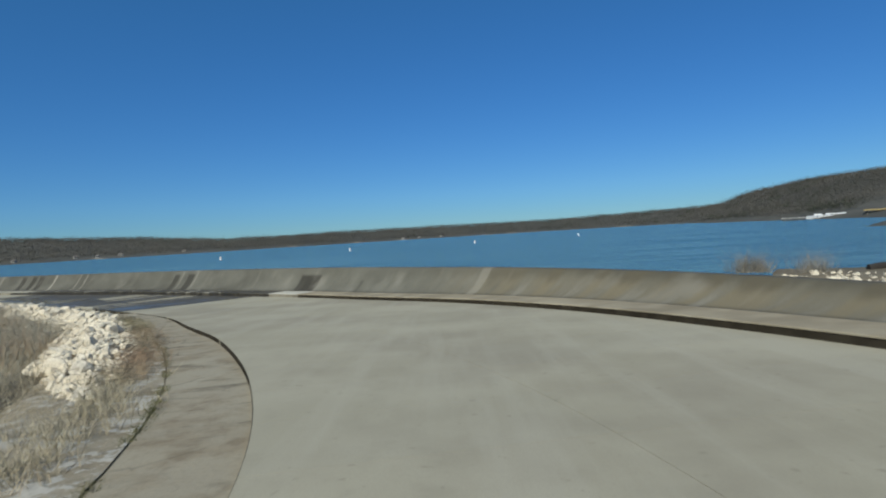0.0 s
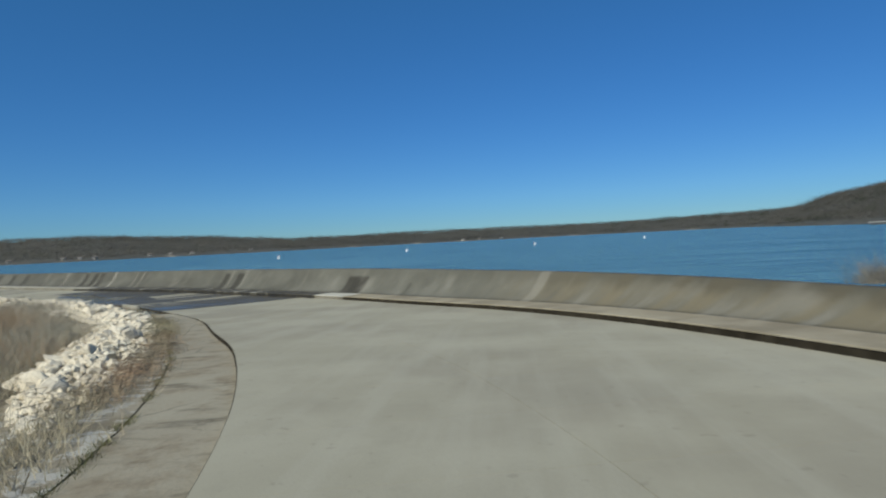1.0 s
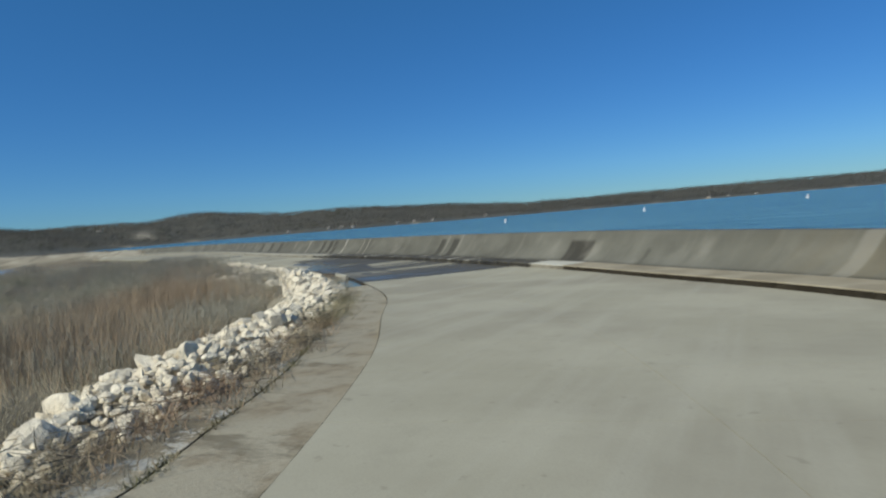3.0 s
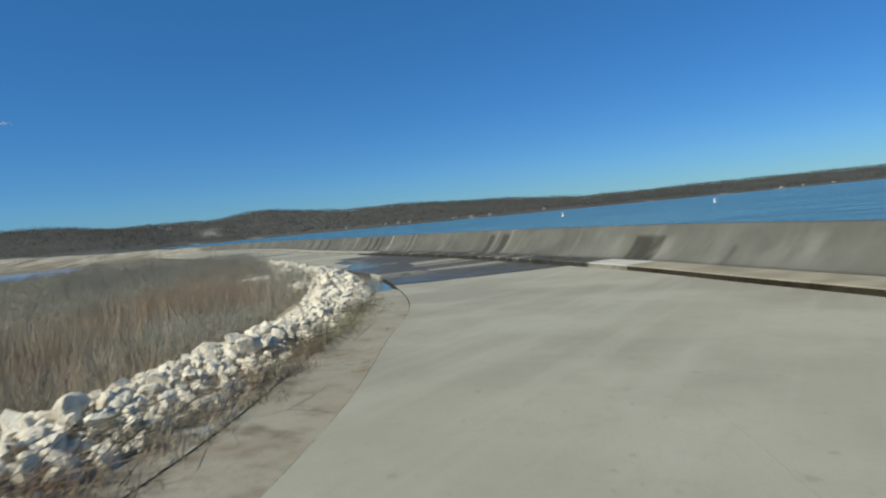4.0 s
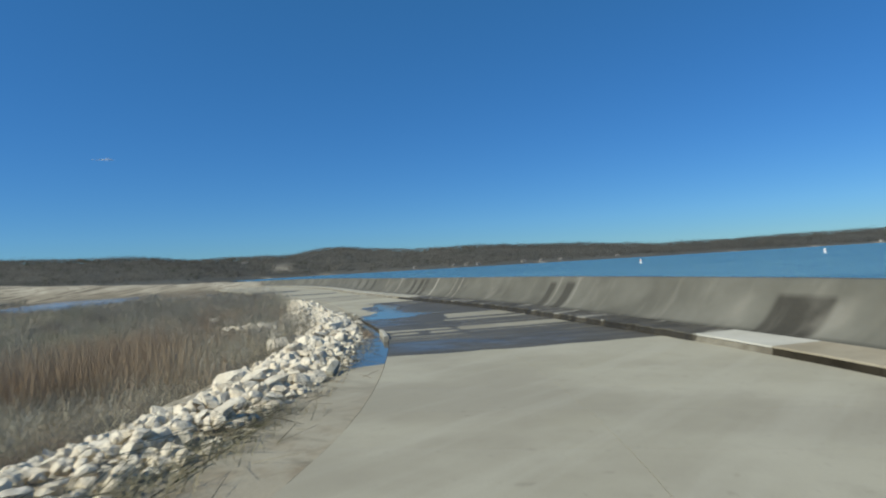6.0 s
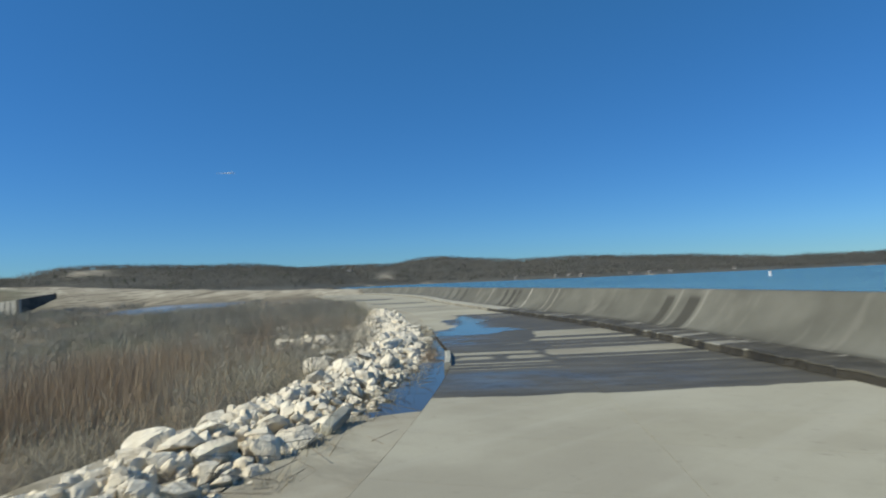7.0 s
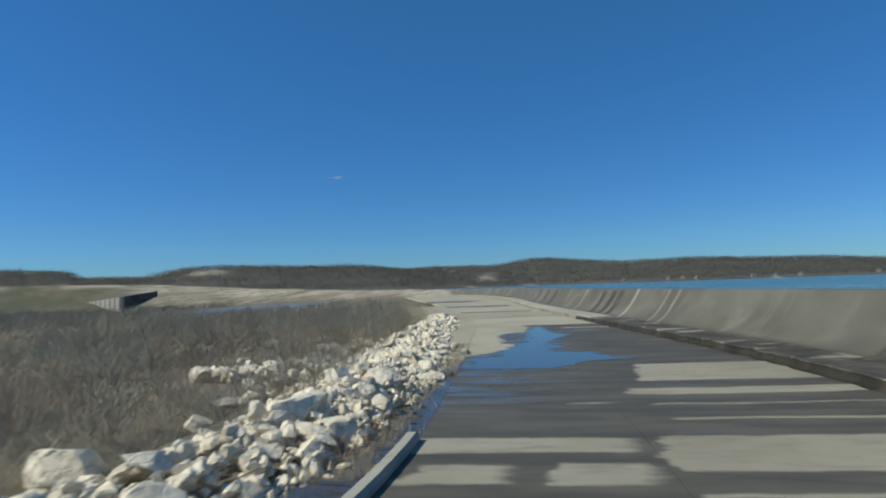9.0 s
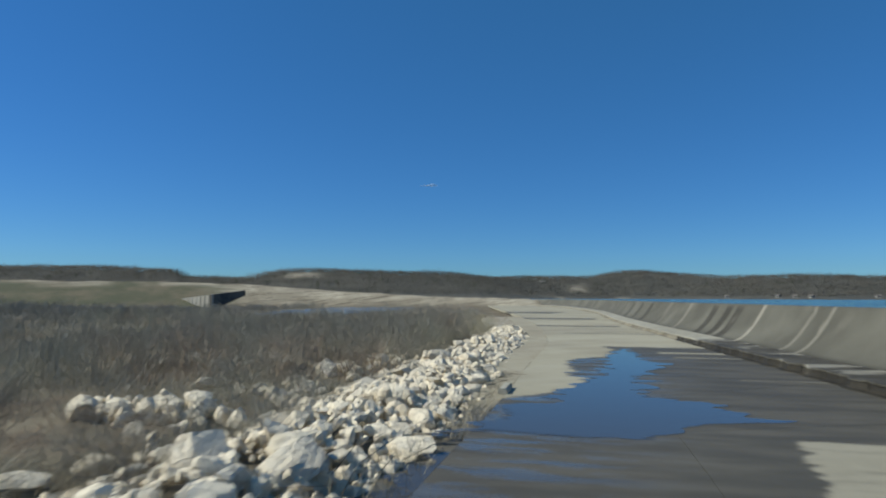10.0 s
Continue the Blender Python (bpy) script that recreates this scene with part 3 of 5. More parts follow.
    dirt = np.clip(dirt + np.where(far & (r < rs + 3) & (r > rs - 9) & (b > -20), 1.2 * smooth(bumps, 0.1, 0.5), 0), 0, 1)
    scar = np.exp(-((b - 78.3) / 1.7) ** 2) * smooth(z, crest * 0.55, crest * 0.68) * smooth(z, crest * 0.95, crest * 0.84)
    scar = np.maximum(scar, np.exp(-((b - 53.6) / 0.7) ** 2) * smooth(z, crest * 0.2, crest * 0.3) * smooth(z, crest * 0.6, crest * 0.5))
    dirt = np.clip(np.maximum(dirt, np.where(far, scar * (1 + bumps), 0)), 0, 1)
    turf = np.where(on_emb, 0.9 * smooth(y, 52, 40), 0) + np.where(left & ~on_emb, 0.5 * smooth(sl, 60, 120), 0)
    woods = np.where(far, smooth(r, rs - 14, rs - 8), 0)
    return z, np.stack([dirt, np.clip(turf, 0, 1), np.clip(woods, 0, 1)], 1), r, rs


def build_ground():
    rings = np.concatenate([[0.5], 1.2 * 1.044 ** np.arange(178)])
    na = 420
    ang = np.linspace(0, 2 * np.pi, na, endpoint=False)
    x = (CENTRE[0] + rings[:, None] * np.cos(ang)[None, :]).ravel()
    y = (CENTRE[1] + rings[:, None] * np.sin(ang)[None, :]).ravel()
    z, cover, r, rs = cover_and_height(x, y)
    verts = np.stack([x, y, z], 1)
    i, j = np.meshgrid(np.arange(len(rings) - 1), np.arange(na), indexing="ij")
    i, j = i.ravel(), j.ravel()
    k = (j + 1) % na
    faces = np.stack([i * na + j, (i + 1) * na + j, (i + 1) * na + k, i * na + k], 1)
    ob = from_arrays("ground", verts, faces, M_GROUND, True)
    layer = ob.data.color_attributes.new("cover", "FLOAT_COLOR", "POINT")
    layer.data.foreach_set("color", np.concatenate([cover, np.ones((len(cover), 1))], 1).ravel())
    return tagged(ob, "dry winter grass, bare dirt and wooded far hills", "ground", "", "structure")


build_ground()


def build_pond():
    bm = bmesh.new()
    c = bm.verts.new((*POND, POND_LEVEL))
    ring = []
    for k in range(64):
        a = 2 * math.pi * k / 64
        e, f = 44 * math.cos(a), 10.5 * math.sin(a)
        ring.append(bm.verts.new((POND[0] - 0.87 * e + 0.49 * f, POND[1] + 0.49 * e + 0.87 * f, POND_LEVEL)))
    for k in range(64):
        bm.faces.new((c, ring[k], ring[(k + 1) % 64]))
    bmesh.ops.recalc_face_normals(bm, faces=bm.faces)
    if sum(q.normal.z for q in bm.faces) < 0:
        bmesh.ops.reverse_faces(bm, faces=bm.faces)
    tagged(link_mesh("pond", bm, M_POND), "shallow grey-blue pool lying in the basin", "pond", "", "structure")


build_pond()

lake_bm = bmesh.new()
# lake sheet: from inside the crest wall out past the far shore
edge = [(float(TT[k, 0] + TN[k, 0] * 1.1), float(TT[k, 1] + TN[k, 1] * 1.1)) for k in range(0, len(TT), 8)]
ring = edge + [(-520, 330), (-650, 700), (0, 1150), (650, 700), (420, 60), (60, -60)]
vs = [lake_bm.verts.new((x, y, WATER)) for x, y in ring]
f = lake_bm.faces.new(vs)
bmesh.ops.triangulate(lake_bm, faces=[f])
bmesh.ops.recalc_face_normals(lake_bm, faces=lake_bm.faces)
if sum(q.normal.z for q in lake_bm.faces) < 0:
    bmesh.ops.reverse_faces(lake_bm, faces=lake_bm.faces)
tagged(link_mesh("water", lake_bm, M_LAKE), "deep blue lake with small wind ripples", "lake", "", "structure")


# ---- crest wall ----
U_END = float(ARC[-1])
STREAKS = []                                      # arc, half width, dark, pale, lean


def streak(u, half, dark=0.0, pale=0.0, top=0.74):
    STREAKS.append((u, half, dark, pale, top))


streak(51.9, 0.92, 0.95)
streak(47.6, 0.14, 0.4, 0, 0.55)
streak(65.15, 0.34, 0.85, 0, 0.84)
streak(63.6, 0.42, 0.88, 0, 0.84)
streak(62.98, 0.07, 0, 0.35)
streak(64.55, 0.08, 0, 0.3)
for u in (82.45, 83.6, 85.2):
    streak(u, 0.4, 0.92, 0, 0.92)
streak(87.8, 0.4, 0.4, 0, 0.9)
for u in (98.3, 102.0, 106.5):
    streak(u, 0.7, 0.8, 0, 0.92)
for u, half, pale in ((80.35, 0.11, 0.75), (76.9, 0.09, 0.4), (76.0, 0.10, 0.45), (89.0, 0.2, 0.35), (56.6, 0.1, 0.12), (93.0, 0.2, 0.2), (40.0, 0.25, 0.35)):
    streak(u, half, 0, pale)


def wall_profile(u):
    """Foot, concave face, rounded crest and straight back of the wall."""
    x, y = along(TT, TN, ARC, u)
    foot = float(grade(max(x, -60), min(y, 60))) + 0.19
    h = CREST - foot
    pts = []
    for k in range(11):
        a = k / 10
        pts.append((0.95 * a ** 0.8, foot + h * a ** 1.3))
    pts += [(1.02, CREST + 0.015), (1.25, CREST + 0.015), (1.32, CREST - 0.03), (1.34, -1.2)]
    return pts


def build_wall():
    root = holder("wall_weir", 0, 0, 0, "curved concrete spillway crest wall with dark wet streaks", "wall", "", "structure")
    n_panel = 34
    cuts = [U_END * (k / n_panel) ** 1.0 for k in range(n_panel + 1)]
    for a, b in zip(cuts[:-1], cuts[1:]):
        n = 72
        verts, faces = swept(a, b, n, ARC, TT, TN, wall_profile, False)
        ob = from_arrays("wall_panel", verts, faces, M_WALL, False)
        ob.data.polygons.foreach_set("use_smooth", [len(p.vertices) == 4 for p in ob.data.polygons])
        us = np.linspace(a, b, n + 1)
        k = len(wall_profile(a))
        col = np.zeros(((n + 1) * k, 4))
        for i, u in enumerate(us):
            for j in range(k):
                dark = pale = rust = 0.0
                v = min(j / 10, 1.0)
                for c, half, dk, pl, top in STREAKS:
                    w = smooth(abs(u - c + 0.05 * noise.noise(Vector((v * 4, c, 0)))), half, half * 0.78)
                    if w > 0:
                        reach = smooth(v, top + 0.03, top - 0.03) if dk else 1.0
                        dark = max(dark, dk * float(w) * float(reach))
                        pale = max(pale, pl * float(w))
                run = noise.fractal(Vector((u * 0.7 + v * 0.4, v * 0.9, 7.7)), 1.0, 2.0, 4)
                dark = max(dark, float(smooth(run, 0.2, 0.9)) * 0.3)
                pale = max(pale, float(smooth(-run, 0.3, 0.9)) * 0.25)
                x, y = along(TT, TN, ARC, u)
                flow = noise.fractal(Vector((u * 1.6 + v * 0.5, v * 0.35, 1.7)), 0.8, 2.0, 4)
                rust = float(smooth(y, 25.0, 18.0)) * (0.42 + 0.5 * float(smooth(flow, -0.3, 0.4)))
                if y < 22:
                    pale = max(pale, 0.28 * float(smooth(-flow, 0.15, 0.7)) * float(smooth(v, 0.75, 0.3)))
                wash = noise.fractal(Vector((u * 5.5 + v * 0.8, v * 0.5, 3.3)), 0.7, 2.0, 3)
                dark = max(dark, 0.16 * float(smooth(wash, 0.15, 0.9)) * float(smooth(run, -0.5, 0.3)))
                pale = max(pale, 0.12 * float(smooth(-wash, 0.2, 0.9)) * float(smooth(-run, -0.4, 0.3)))
                # grey-green growth where the face stays damp
                cloud = noise.fractal(Vector((u * 0.28 + v * 0.5, v * 0.7, 12.0)), 0.9, 2.0, 4)
                dark = max(dark, float(smooth(u, 53, 60)) * (0.20 + 0.30 * float(smooth(cloud, -0.45, 0.35))))
                # old water line under the crest
                dark = max(dark, (0.18 + 0.34 * float(smooth(y, 26, 16))) * float(smooth(v + 0.22 * flow, 0.55, 0.95)))
                # darker in a thin band along the foot
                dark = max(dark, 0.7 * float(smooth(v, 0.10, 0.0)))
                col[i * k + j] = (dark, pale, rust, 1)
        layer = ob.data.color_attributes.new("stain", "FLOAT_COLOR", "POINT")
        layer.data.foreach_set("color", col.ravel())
        ob.parent = root


build_wall()


# ---- apron and right kerb ----
def build_apron():
    root = holder("pavement_apron", 0, 0, 0, "raised concrete apron strip with a near-black kerb face", "pavement", "", "structure")

    def worn(u):
        """How far the lip has broken back, and how uneven it is."""
        r = float(smooth(u, 50, 54))
        n1, n2 = noise.noise(Vector((u * 1.9, 3.0, 0))), noise.noise(Vector((u * 6.0, 8.0, 0)))
        return r * (0.10 * n1 + 0.04 * n2) + 0.012 * n2, r * 0.035 * n1 + 0.006 * n2

    def top(u):
        x, y = along(TT, TN, ARC, u)
        g = float(grade(max(x, -60), min(y, 60)))
        back, rise = worn(u)
        return [(0.10, g - 0.2), (0.10, g + 0.195), (-0.2, g + 0.185), (-0.93 + back, g + 0.172 + rise), (-0.955 + back, g + 0.158 + rise), (-0.955 + back, g + 0.135), (-0.90 + back, g + 0.13), (-0.88 + back, g - 0.2)]

    def face(u):
        x, y = along(TT, TN, ARC, u)
        g = float(grade(max(x, -60), min(y, 60)))
        back, rise = worn(u)
        foot = -1.08 + back - 0.05 * noise.noise(Vector((u * 2.7, 1.0, 5.0)))
        return [(-0.905 + back, g + 0.14), (-0.935 + back, g + 0.137), (-0.955 + back, g + 0.03), (-0.985 + back, g + 0.012), (foot, g + 0.004), (foot, g - 0.1), (-0.905 + back, g - 0.1)]

    n = 76
    for k in range(n):
        a, b = U_END * k / n + 0.008, U_END * (k + 1) / n - 0.008
        mid = (a + b) / 2
        v, fc = swept(a, b, 12, ARC, TT, TN, top)
        ob = from_arrays("apron_slab", v, fc, M_APRON if mid < 50 else M_KERB if mid > 80 else M_BRIGHT if mid < 53.6 else M_DAMP)
        ob.parent = root
        v, fc = swept(a, b, 12, ARC, TT, TN, face)
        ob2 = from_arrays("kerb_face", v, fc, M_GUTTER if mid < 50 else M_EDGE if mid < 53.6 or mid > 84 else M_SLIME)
        ob2.parent = root


build_apron()


# ---- channel floor ----
def floor_point(s, v):
    """s: place along both lines (0..1), v: 0 at the left kerb, 1 at the right one."""
    k = s * (len(LL) - 1)
    i = np.arange(len(LL))
    lx, ly = np.interp(k, i, LL[:, 0]), np.interp(k, i, LL[:, 1])
    rx = np.interp(k, i, TT[:, 0] - 0.82 * TN[:, 0])
    ry = np.interp(k, i, TT[:, 1] - 0.82 * TN[:, 1])
    x, y = lx + (rx - lx) * v, ly + (ry - ly) * v
    return float(x), float(y), float(grade(max(x, -60), min(y, 60)))


def build_floor():
    root = holder("floor", 0, 0, 0, "pale concrete spillway channel floor, wet and puddled in bands", "floor", "", "structure")
    rows, lanes, nx, ny = 46, 2, 3, 4
    lane_cut = (0.0, 0.37, 1.0)
    for i in range(rows):
        for j in range(lanes):
            s0, s1 = i / rows, (i + 1) / rows
            v0, v1 = lane_cut[j], lane_cut[j + 1]
            gs, gv = 0.00003, 0.0004
            verts, faces = [], []
            for a in range(nx + 1):
                for b in range(ny + 1):
                    verts.append(floor_point(s0 + gs + (s1 - s0 - 2 * gs) * a / nx, v0 + gv + (v1 - v0 - 2 * gv) * b / ny))
            for a in range(nx):
                for b in range(ny):
                    q = a * (ny + 1) + b
                    faces.append((q, q + ny + 1, q + ny + 2, q + 1))
            rim = [b for b in range(ny + 1)] + [a * (ny + 1) + ny for a in range(1, nx + 1)] + [nx * (ny + 1) + b for b in range(ny - 1, -1, -1)] + [a * (ny + 1) for a in range(nx - 1, 0, -1)]
            base = len(verts)
            verts += [(verts[q][0], verts[q][1], verts[q][2] - 0.18) for q in rim]
            m = len(rim)
            for q in range(m):
                faces.append((rim[q], rim[(q + 1) % m], base + (q + 1) % m, base + q))
            ob = from_arrays("slab", verts, faces, M_FLOOR)
            ob.parent = root
    v, fc = [], []
    for i in range(0, 121):
        for vv in (0.002, 0.5, 1.02):
            x, y, z = floor_point(i / 120, vv)
            v.append((x, y, z - 0.02))
    for i in range(120):
        for j in range(2):
            q = i * 3 + j
            fc.append((q, q + 3, q + 4, q + 1))
    bed = from_arrays("joint_bed", v, fc, M_SHOULDER)
    bed.parent = root


build_floor()


# ---- left kerb ----
def build_left_kerb():
    """The slab's edge: stained lips in lengths, and one raised length of kerb left on it."""
    def lip(u):
        x, y = along(LL, LN, LARC, u)
        g = float(grade(max(x, -60), min(y, 60)))
        chip = 0.006 * noise.noise(Vector((u * 4.0, 2.0, 0.0)))
        return [(0.004, g - 0.30), (-0.001, g - 0.004 + chip), (-0.010, g - 0.009 + chip), (-0.022, g - 0.30)]

    def raised(u):
        x, y = along(LL, LN, LARC, u)
        g = float(grade(max(x, -60), min(y, 60)))
        top = g + 0.085 + 0.006 * noise.noise(Vector((u * 5.0, 6.0, 0.0)))
        return [(0.03, g - 0.15), (0.03, top - 0.03), (0.0, top), (-0.09, top), (-0.115, top - 0.025), (-0.12, g - 0.15)]

    for a, b in (((-2.6, -15), (-2.7, 8.2)), ((-2.75, 8.4), (-4.9, 13.3)), ((-5, 13.5), (-9.4, 20.8)), ((-9.5, 21.0), (-12.3, 24.4)), ((-12.5, 24.6), (-24.6, 35.3))):
        u0, u1 = left_arc(*a), left_arc(*b)
        v, fc = swept(u0, u1, int((u1 - u0) / 0.15), LARC, LL, LN, lip)
        tagged(from_arrays("kerb_edge", v, fc, M_LIP if a[1] < 8 else M_GUTTER), "dark stained edge of the channel slab", "slab edge", "slab edge pieces", "structure")
    for a, b in (((-16.45, 28.65), (-18.1, 30.4)), ((-24.75, 35.42), (-25.25, 35.85))):
        v, fc = swept(left_arc(*a), left_arc(*b), 16, LARC, LL, LN, raised)
        tagged(from_arrays("kerb", v, fc, M_KERB), "low weathered concrete kerb along the channel floor", "kerb", "left kerb pieces", "structure")


build_left_kerb()


JOINT = 1.13                                      # metres from the channel slab to the weedy joint of the shoulder


SHOULDER_U = [left_arc(*c) for c in ((-2.2, 6), (-3.6, 10.5), (-8.0, 18.5), (-10.5, 22.2), (-12.5, 24.7), (-13.5, 25.8), (-23.5, 34.6), (-24.6, 35.4))]


def shoulder_height(x, y, u, off):
    g = float(grade(max(x, -60), min(y, 60)))
    hump = noise.fractal(Vector((x * 0.8, y * 0.8, 0.4)), 1.0, 2.0, 5)
    # the strip drops below the slab, comes level with it where the water crosses, and drops again under standing water
    start = float(np.interp(u, SHOULDER_U, [-0.05, -0.095, -0.095, -0.02, -0.02, -0.09, -0.085, -0.01]))
    return g + start - 0.03 * off + (0.012 + 0.05 * float(smooth(off, 1.2, 2.0))) * hump - 0.3 * float(smooth(off, 2.8, 3.8))


def shoulder_strip(name, near, far, cells, material, wander=0.0):
    """A strip that follows the channel's left edge between two distances from it."""
    a, b = left_arc(-2.6, -15), left_arc(-60, 57)
    n = 420
    verts, faces = [], []
    for i in range(n + 1):
        u = a + (b - a) * i / n
        w = wander * noise.noise(Vector((u * 2.3, near, 1.0)))
        for j in range(cells + 1):
            off = near + (far - near) * j / cells + w
            x, y = along(LL, LN, LARC, u, -off)
            verts.append((float(x), float(y), shoulder_height(x, y, u, off)))
    k = cells + 1
    for i in range(n):
        for j in range(cells):
            faces.append((i * k + j, (i + 1) * k + j, (i + 1) * k + j + 1, i * k + j + 1))
    return from_arrays(name, verts, faces, material, True)


def build_shoulder():
    """A tan concrete strip, a weedy joint, and pale silt with broken crust up to the rocks."""
    tagged(shoulder_strip("shoulder", 0.012, JOINT - 0.014, 8, M_SHOULDER), "tan stained concrete strip beside the channel floor", "shoulder", "", "structure")
    tagged(shoulder_strip("silt", JOINT + 0.018, 3.8, 16, M_SILT, 0.02), "pale crusted silt and gravel before the rocks", "silt", "", "structure")
    bed = shoulder_strip("joint_soil", JOINT - 0.10, JOINT + 0.10, 2, M_SOIL)
    bed.location.z = -0.012
    tagged(bed, "dark soil in the joint of the shoulder", "soil", "", "structure")
    g = np.random.default_rng(17)
    pts = []
    for k in range(520):                          # weeds in the joint
        u = left_arc(-2.2, 2) + (left_arc(-10, 21.5) - left_arc(-2.2, 2)) * g.uniform()
        if noise.noise(Vector((u * 0.9, 4.0, 0.0))) < -0.05:
            continue
        x, y = along(LL, LN, LARC, u, -(JOINT + g.normal(0, 0.035)))
        pts.append((float(x), float(y), shoulder_height(float(x), float(y), u, JOINT) - 0.02))
    roots = np.repeat(np.array(pts), 12, 0)
    roots[:, :2] += g.normal(0, 0.03, (len(roots), 2))
    n = len(roots)
    a = g.uniform(0, 2 * np.pi, n)
    h, w = g.uniform(0.02, 0.09, n), g.uniform(0.003, 0.007, n)
    side_v = np.stack([np.cos(a), np.sin(a), np.zeros(n)], 1) * w[:, None]
    tip = roots + np.stack([g.normal(0, 0.7, n) * h, g.normal(0, 0.7, n) * h, h], 1)
    tagged(triangles("joint_weeds", np.stack([roots - side_v, roots + side_v, tip], 1), M_WEED), "low olive weeds growing in the joint", "weeds", "", "stuff")


build_shoulder()


# ---- puddles ----
def build_puddle():
    """Standing water in the low left half of the channel, with ragged arms drawn out across it."""
    step = 0.06
    qs, ps = np.arange(9.0, 25.0, step), np.arange(7.0, 12.6, step)

    def depth(q, p):
        n1 = noise.fractal(Vector((q * 1.4, p * 0.36, 2.0)), 0.8, 2.0, 5)
        n2 = noise.fractal(Vector((q * 0.45, p * 0.5, 6.0)), 0.9, 2.0, 3)
        right = float(np.interp(q, [9.0, 10.0, 11.2, 12.6, 13.2, 14.0, 15.0, 17.0, 18.6, 20.0, 22.0, 25.0], [8.3, 8.8, 9.3, 10.2, 10.9, 10.2, 9.4, 9.0, 9.5, 9.2, 8.7, 8.2]))
        left = float(np.interp(q, [9.0, 11.0, 13.6, 14.2, 17.0, 18.6, 20.5, 25.0], [7.9, 7.5, 7.6, 8.0, 8.2, 8.4, 7.9, 8.1]))
        ends = min(q - 11.6, 24.0 - q) * 1.2
        n3 = noise.fractal(Vector((q * 4.2, p * 0.7, 11.0)), 0.7, 2.0, 4)
        return min(right - p, p - left, ends, 0.7) + 0.5 * n1 + 0.3 * n2 + 0.28 * n3 - 0.10

    d = np.array([[depth(q, p) for p in ps] for q in qs])
    bm = bmesh.new()
    cache = {}

    def place(q, p):
        key = (round(q, 4), round(p, 4))
        if key not in cache:
            qq = q + 0.165 * (p - 9.0) + 28.3
            det = -0.70 * 0.70 - 0.71 * 0.71
            x, y = (0.70 * qq - 0.71 * p) / det, (-0.70 * p - 0.71 * qq) / det
            cache[key] = bm.verts.new((x, y, float(grade(x, y)) + 0.004))
        return cache[key]

    for i in range(len(qs) - 1):
        for j in range(len(ps) - 1):
            corners = [(i, j), (i + 1, j), (i + 1, j + 1), (i, j + 1)]
            loop = []
            for a, b in zip(corners, corners[1:] + corners[:1]):
                da, db = d[a], d[b]
                if da > 0:
                    loop.append((qs[a[0]], ps[a[1]]))
                if (da > 0) != (db > 0):
                    t = da / (da - db)
                    loop.append((qs[a[0]] + t * (qs[b[0]] - qs[a[0]]), ps[a[1]] + t * (ps[b[1]] - ps[a[1]])))
            vs = list(dict.fromkeys(place(q, p) for q, p in loop))
            if len(vs) >= 3:
                bm.faces.new(vs)
    bmesh.ops.recalc_face_normals(bm, faces=bm.faces)
    if sum(f.normal.z for f in bm.faces) < 0:
        bmesh.ops.reverse_faces(bm, faces=bm.faces)
    tagged(link_mesh("puddle", bm, M_PUDDLE), "shallow still puddle mirroring the blue sky on concrete", "puddle")


build_puddle()


def build_rill(a, b, wide, level):
    """Water standing behind the low kerb, at the foot of the rocks."""
    n = 90
    verts, faces = [], []
    for i in range(n + 1):
        u = a + (b - a) * i / n
        w = wide + 0.4 * noise.fractal(Vector((u * 1.7, 0, 2)), 0.8, 2.0, 5)
        for off in (0.0, -0.1 - max(w, 0.0)):
            x, y = along(LL, LN, LARC, u, off)
            verts.append((float(x), float(y), float(grade(x, y)) + level))
    for i in range(n):
        faces.append((2 * i, 2 * i + 2, 2 * i + 3, 2 * i + 1))
    tagged(from_arrays("rill", verts, faces, M_PUDDLE), "narrow standing water at the foot of the rocks", "puddle", "rills at the foot of the rocks")


build_rill(left_arc(-17.2, 29.6), left_arc(-21.9, 33.4), 0.2, -0.07)
build_rill(left_arc(-12.9, 25.1), left_arc(-17.2, 29.6), 0.66, -0.07)

# ---- rocks ----
def rock_mesh(seed, size, fine):
    bm = bmesh.new()
    bmesh.ops.create_icosphere(bm, subdivisions=fine, radius=1.0)
    rng = random.Random(seed)
    cuts = [(Vector((rng.gauss(0, 1), rng.gauss(0, 1), rng.gauss(0, 0.8))).normalized(), rng.uniform(0.36, 0.66)) for _ in range(13)]
    shift = Vector((seed * 1.7, 0, 0))
    for v in bm.verts:
        for nrm, d in cuts:                       # flat broken faces
            over = v.co.dot(nrm) - d
            if over > 0:
                v.co -= nrm * over
        rough = 0.5 - abs(noise.noise(v.co * 2.6 + shift))   # ridged, chipped
        v.co *= 1.2 + 0.13 * (rough - 0.25) + 0.05 * noise.noise(v.co * 7 + shift)
    me = bpy.data.meshes.new("rock")
    for v in bm.verts:
        v.co *= size
    bm.to_mesh(me)
    bm.free()
    me.materials.append(M_ROCK)
    return me


ROCKS = [rock_mesh(k + 11, 1.0, 3) for k in range(16)]
PEBBLES = [rock_mesh(k + 51, 1.0, 2) for k in range(16)]
rng = random.Random(5)


def band_point(u, off):
    x, y = along(LL, LN, LARC, u, -off)
    return float(x), float(y)


